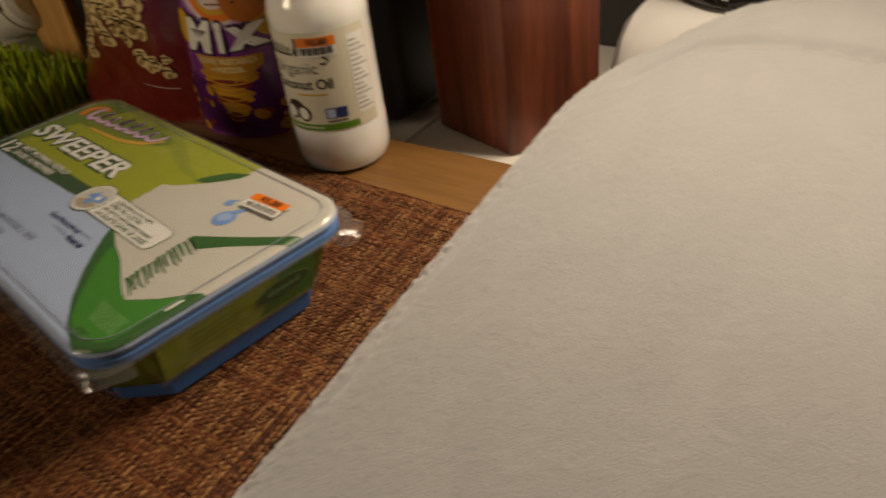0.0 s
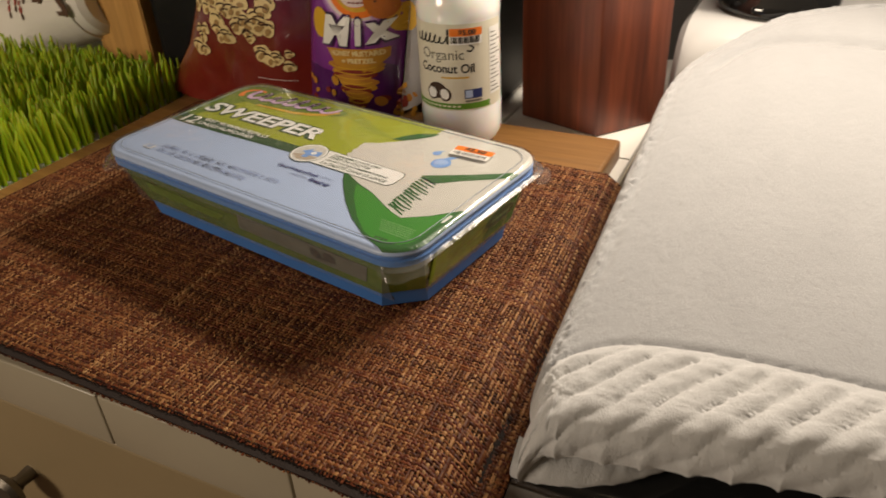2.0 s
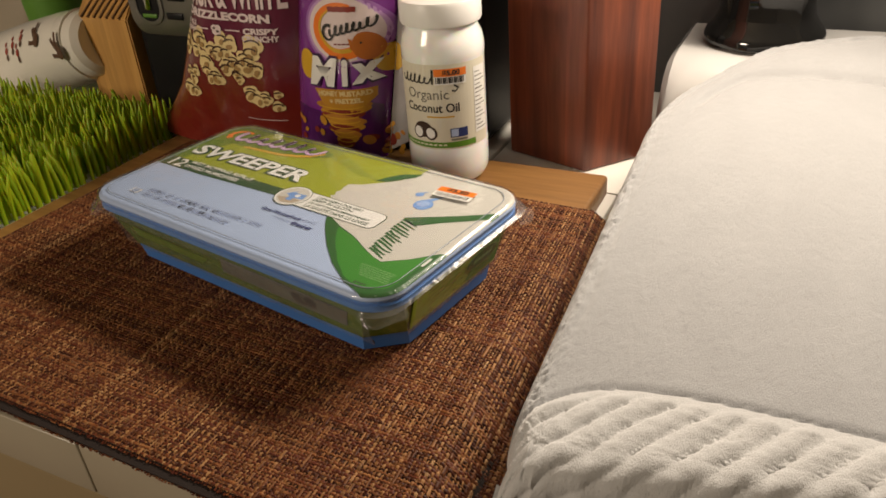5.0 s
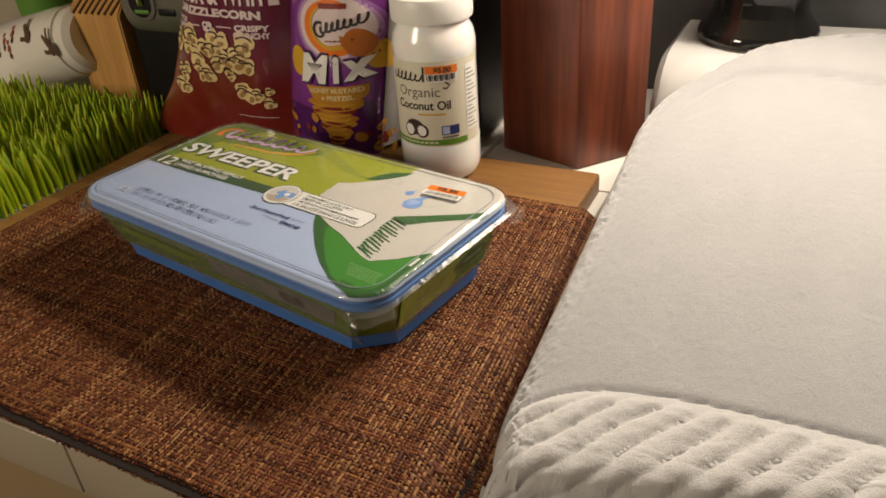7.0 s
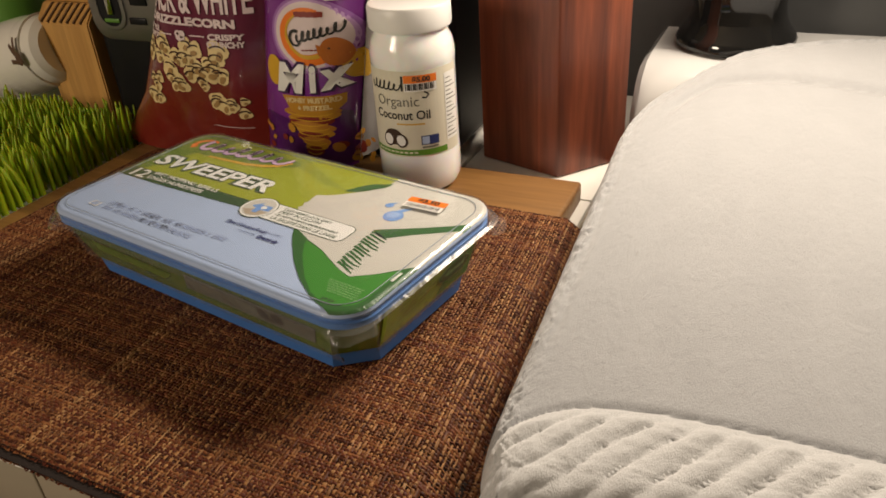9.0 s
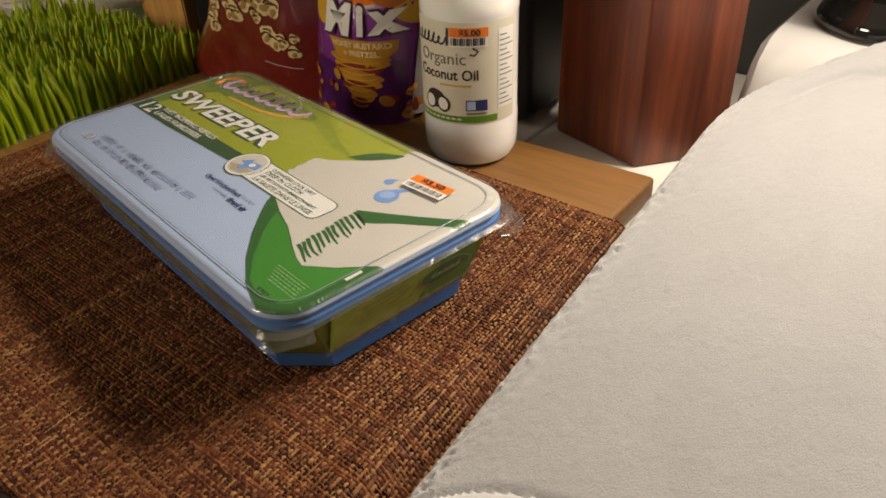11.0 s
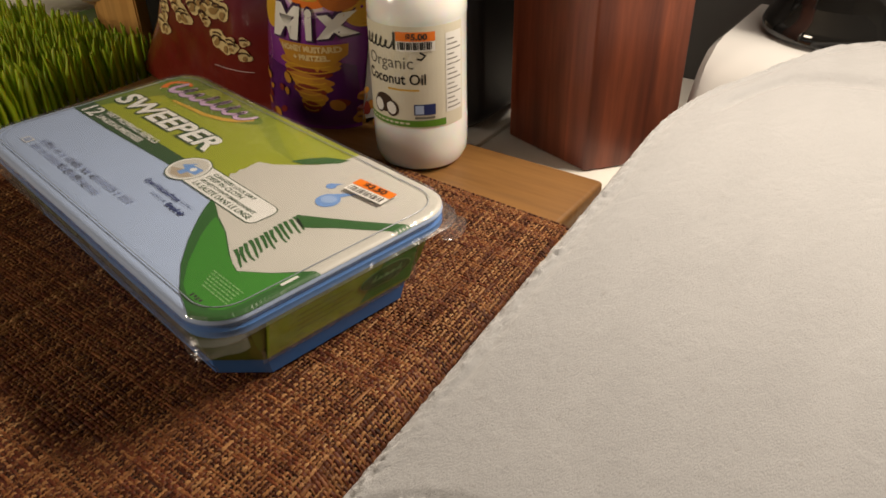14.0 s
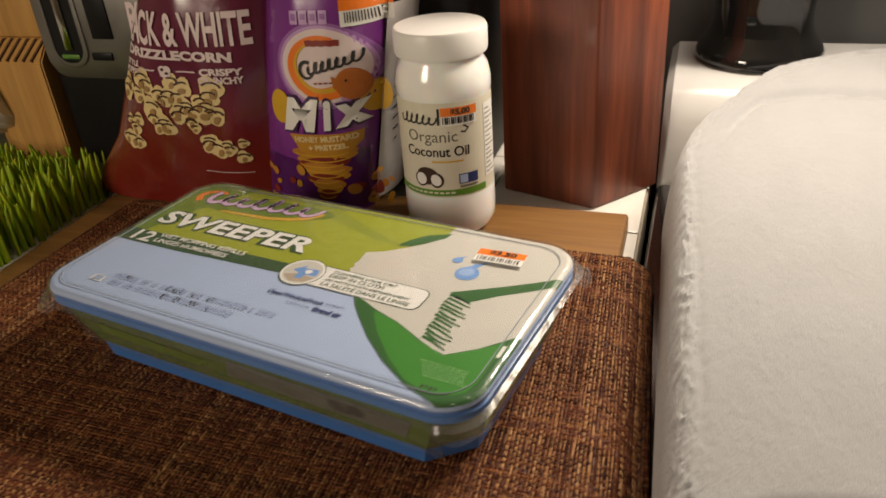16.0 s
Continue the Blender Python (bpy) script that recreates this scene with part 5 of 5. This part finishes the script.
for k in range(7):
    y = -0.028 + 0.0095 * k
    slot = bmesh.new()
    vs = [(-0.0285, y, 0.1130), (-0.0285, y + 0.0022, 0.1130), (-0.0128, y - 0.0058, 0.1300), (-0.0128, y - 0.0080, 0.1300)]
    a = [slot.verts.new(Vector(v) + Vector((-0.0006, 0, 0.0006))) for v in vs]
    b = [slot.verts.new(Vector(v) + Vector((0.003, 0, -0.003))) for v in vs]
    slot.faces.new(a), slot.faces.new(b[::-1])
    for i in range(4):
        slot.faces.new((a[i], a[(i + 1) % 4], b[(i + 1) % 4], b[i]))
    part("slot", slot, BAMBOO_DARK, bamboo, "", False)

# ---- grass-like drying rack with crockery ----
rack = thing("drying_rack", pose(0.325, 0.868, 0.0), "white drying rack with bright green grass-like silicone blades", "drying rack")
part("tray", loft([(round_rect(0.112, 0.124, 0.02), 0.0), (round_rect(0.121, 0.129, 0.02), 0.003), (round_rect(0.122, 0.130, 0.02), 0.009), (round_rect(0.120, 0.128, 0.02), 0.009), (round_rect(0.119, 0.127, 0.02), 0.006)]), TRAY, rack, "white plastic tray")
g = random.Random(8)
verts, faces = [], []
for i in range(29):
    for j in range(31):
        cx, cy = -0.117 + 0.234 * i / 28 + g.uniform(-0.0018, 0.0018), -0.126 + 0.252 * j / 30 + g.uniform(-0.0018, 0.0018)
        h, w, yaw = g.uniform(0.036, 0.049), g.uniform(0.0026, 0.0037), g.uniform(0, 3.14)
        lx, ly = g.uniform(-0.006, 0.006), g.uniform(-0.006, 0.006)
        base = len(verts)
        for k, (t, s) in enumerate(((0.0, 1.0), (0.35, 0.95), (0.7, 0.75), (0.93, 0.42))):
            for e in range(5):
                a = yaw + 2 * math.pi * e / 5
                px, py = w * s * math.cos(a), 0.62 * w * s * math.sin(a)
                verts.append((cx + lx * t * t + px * math.cos(yaw) - py * math.sin(yaw), cy + ly * t * t + px * math.sin(yaw) + py * math.cos(yaw), 0.008 + h * t))
        verts.append((cx + lx, cy + ly, 0.008 + h))
        for k in range(3):
            for e in range(5):
                p, q2 = base + 5 * k + e, base + 5 * k + (e + 1) % 5
                faces.append((p, q2, q2 + 5, p + 5))
        for e in range(5):
            faces.append((base + 15 + e, base + 15 + (e + 1) % 5, base + 20))
me = bpy.data.meshes.new("grass")
me.from_pydata(verts, [], faces)
me.shade_smooth()
me.materials.append(GRASS)
blades = new("grass", me)
blades.parent = rack
tagged(blades, "bright green silicone blades", "", "", "stuff")

mug = thing("mug", Matrix.Translation((0.500, 0.885, 0.083)) @ pose(0, 0, 0, -104, 0, -3), "white mug with a brown flower motif lying on its side", "mug")
part("mug_body", lathe([(0, 0.004), (0.030, 0.0), (0.037, 0.006), (0.0425, 0.05), (0.044, 0.115), (0.0435, 0.180), (0.0425, 0.181), (0.041, 0.180), (0.041, 0.02), (0, 0.012)], 56), PORCELAIN, mug)


def mugface(a, b, l=0.0):
    t = radians(206) + a / 0.0435 * 1.3
    r = 0.0437 + 0.0006 + l
    return Vector((r * math.cos(t), r * math.sin(t), b))


def motif(c, d):
    return [[(c + x, d + y) for x, y in p] for p in ([(0, -0.002), (0.012, 0.010), (0.010, 0.013), (-0.002, 0.003)], [(0, 0), (0.016, 0.002), (0.016, 0.006), (0, 0.004)], [(-0.003, 0), (-0.001, 0.014), (-0.005, 0.014), (-0.006, 0.001)], oval(-0.002, 0, 0.006, 0.005, 12))]


for c, d in ((0.004, 0.062), (-0.012, 0.020)):
    printed("motif", motif(c, d), mugface, MOTIF, mug, 0.0003, 0.004, "brown flower motif")
for c, d in ((0.004, 0.112), (-0.004, 0.102), (0.009, 0.096), (0.000, 0.125)):
    printed("motif_dots", [oval(c, d, 0.0034, 0.003, 10), oval(c + 0.006, d + 0.002, 0.0025, 0.002, 8)], mugface, MOTIF_RED, mug, 0.0003, 0.004)
    printed("motif_dots", [oval(c - 0.006, d - 0.001, 0.003, 0.0024, 8)], mugface, MOTIF, mug, 0.0003, 0.004)
bowl = thing("bowl", pose(0.50, 1.215, 0.0005), "white porcelain bowl standing beside the drying rack", "bowl")
part("bowl_body", lathe([(0, 0), (0.035, 0), (0.038, 0.006), (0.070, 0.045), (0.082, 0.085), (0.083, 0.092), (0.080, 0.092), (0.067, 0.047), (0.034, 0.012), (0, 0.010)], 56), PORCELAIN, bowl)
cup = thing("cup", pose(0.610, 1.085, 0.0005), "green silicone cup standing by the wall", "cup")
part("cup_body", lathe([(0, 0), (0.035, 0), (0.038, 0.004), (0.046, 0.17), (0.044, 0.172), (0.036, 0.006), (0, 0.006)], 40), GREEN_CUP, cup)

# ---- folded plush blanket over the stove ----
blanket = thing("blanket", pose(0.40, 0.0, 0.003), "pale grey plush blanket with a quilted border folded on the stove", "blanket")
XF, XB, YR = 0.092, 0.6565, -0.33


def front_edge(y):
    return 0.098 + 0.20 * min(0.18, max(0.0, 0.236 - y))


def left_edge(x):
    k = min(1.0, max(0.0, (x - 0.44) / 0.217))
    return 0.2435 + 0.042 * min(0.44, x) - 0.217 * (1 - math.sqrt(1 - k * k)) - 0.016 * max(0.0, (0.15 - x) / 0.06) ** 2


def back_edge(y):
    k = min(1.0, max(0.0, (y - 0.045) / 0.217))
    return 0.44 + 0.217 * math.sqrt(1 - k * k)


def smooth(k):
    k = min(1.0, max(0.0, k))
    return k * k * (3 - 2 * k)


def quilting(x, y):
    """Height of the quilted border's slanting ridges."""
    u = (0.60 * x + 0.80 * y + 0.0022 * noise.noise((x * 40, y * 40, 8))) / 0.0118
    p = abs(math.sin(math.pi * u)) ** 0.42
    tuft = noise.noise((x * 260, y * 260, 6)) + 0.6 * noise.noise((x * 620, y * 620, 2))
    return 0.0026 + 0.0034 * p + 0.0007 * noise.noise((x * 90, y * 90, 6)) + 0.0005 * tuft


def seam_line(y):
    return 0.171 - 0.060 * math.exp(-max(0.0, 0.25 - y) / 0.022) - 0.10 * max(0.0, 0.06 - y)


def plush_height(x, y):
    dl, db, df = left_edge(x) - y, back_edge(y) - x, x - front_edge(y)
    d = 1 / math.sqrt(1 / max(dl, 1e-5) ** 2 + 1 / max(db, 1e-5) ** 2)
    topz = 0.042 + 0.070 * x + 0.006 * smooth((x - 0.53) / 0.06)
    low = 0.078 * smooth((x - 0.55) / 0.05)
    e = min(1.0, d / 0.020)
    z = low + (topz - low) * math.sqrt(max(0.0, 1 - (1 - e) ** 3.2))
    z -= 0.0014 * math.exp(-((d - 0.017 - 0.002 * noise.noise((x * 25, y * 25, 1))) / 0.0028) ** 2) * min(1.0, max(0.0, (x - 0.18) / 0.03))
    z -= 0.0034 * math.exp(-((d - 0.031 - 0.5 * max(0.0, 0.2 - y)) / 0.0030) ** 2) * smooth((x - 0.46) / 0.04) * smooth((y - 0.03) / 0.04)
    seam = seam_line(y)
    z -= 0.0016 * math.exp(-((x - seam) / 0.0020) ** 2)
    if x < seam:
        k = min(1.0, (seam - x) / 0.012) * min(1.0, d / 0.02)
        z += k * quilting(x, y)
    z += 0.0007 * noise.noise((x * 9, y * 9, 5)) * e + 0.00012 * noise.noise((x * 70, y * 70, 2)) * e + (0.0010 * noise.noise((x * 150, y * 220, 9)) + 0.0016 * noise.noise((x * 420, y * 420, 3)) + 0.0010 * noise.noise((x * 900, y * 900, 7))) * math.exp(-((d - 0.011) / 0.007) ** 2) + 0.0002 * noise.noise((x * 260, y * 260, 4))
    return z


RR, WRAP = 0.0155, 0.16


def plush_top(s, t):
    """The top layer: its front is rolled under, then it runs back to the stove's ledge."""
    k = max(0.0, (s - WRAP) / (1 - WRAP)) ** 1.5
    yl = left_edge(0.105 + (XB - 0.105) * k)
    y = yl - (yl - YR) * t ** 2.1
    x1 = front_edge(y) + RR
    if s >= WRAP:
        x = x1 + (XB - x1) * k
        return (x - 0.40, y, plush_height(x, y))
    a = radians(195) * (1 - s / WRAP)
    h = plush_height(x1, y)
    q = quilting(x1, y)
    r = min(RR, 0.45 * h)
    rr = r + (quilting(x1 - RR * a, y) - q) * min(1.0, a * 2) * min(1.0, h / 0.03) * (0.8 - 0.75 * smooth((a - 1.2) / 1.4))
    return (x1 - rr * math.sin(a) - 0.40, y, h - r + rr * math.cos(a))


top_layer = part("top_layer", sheet(260, 210, plush_top), PLUSH, blanket)
top_layer.data.materials.append(PLUSH_BORDER)
for p in top_layer.data.polygons:
    p.material_index = int(p.center.x + 0.40 < seam_line(p.center.y))
lowr = lambda s, t: (XF + 0.021 + 0.07 * s * s - 0.40 - 0.012 * math.sin(math.pi * t), 0.2440 - 0.09 * s, 0.001 + 0.024 * t * (1 - 0.6 * s) + 0.0015 * noise.noise((s * 20, t, 1)))
part("lower_layer", sheet(60, 8, lowr), PLUSH_BORDER, blanket, "lower folded layer of brightened border plush")
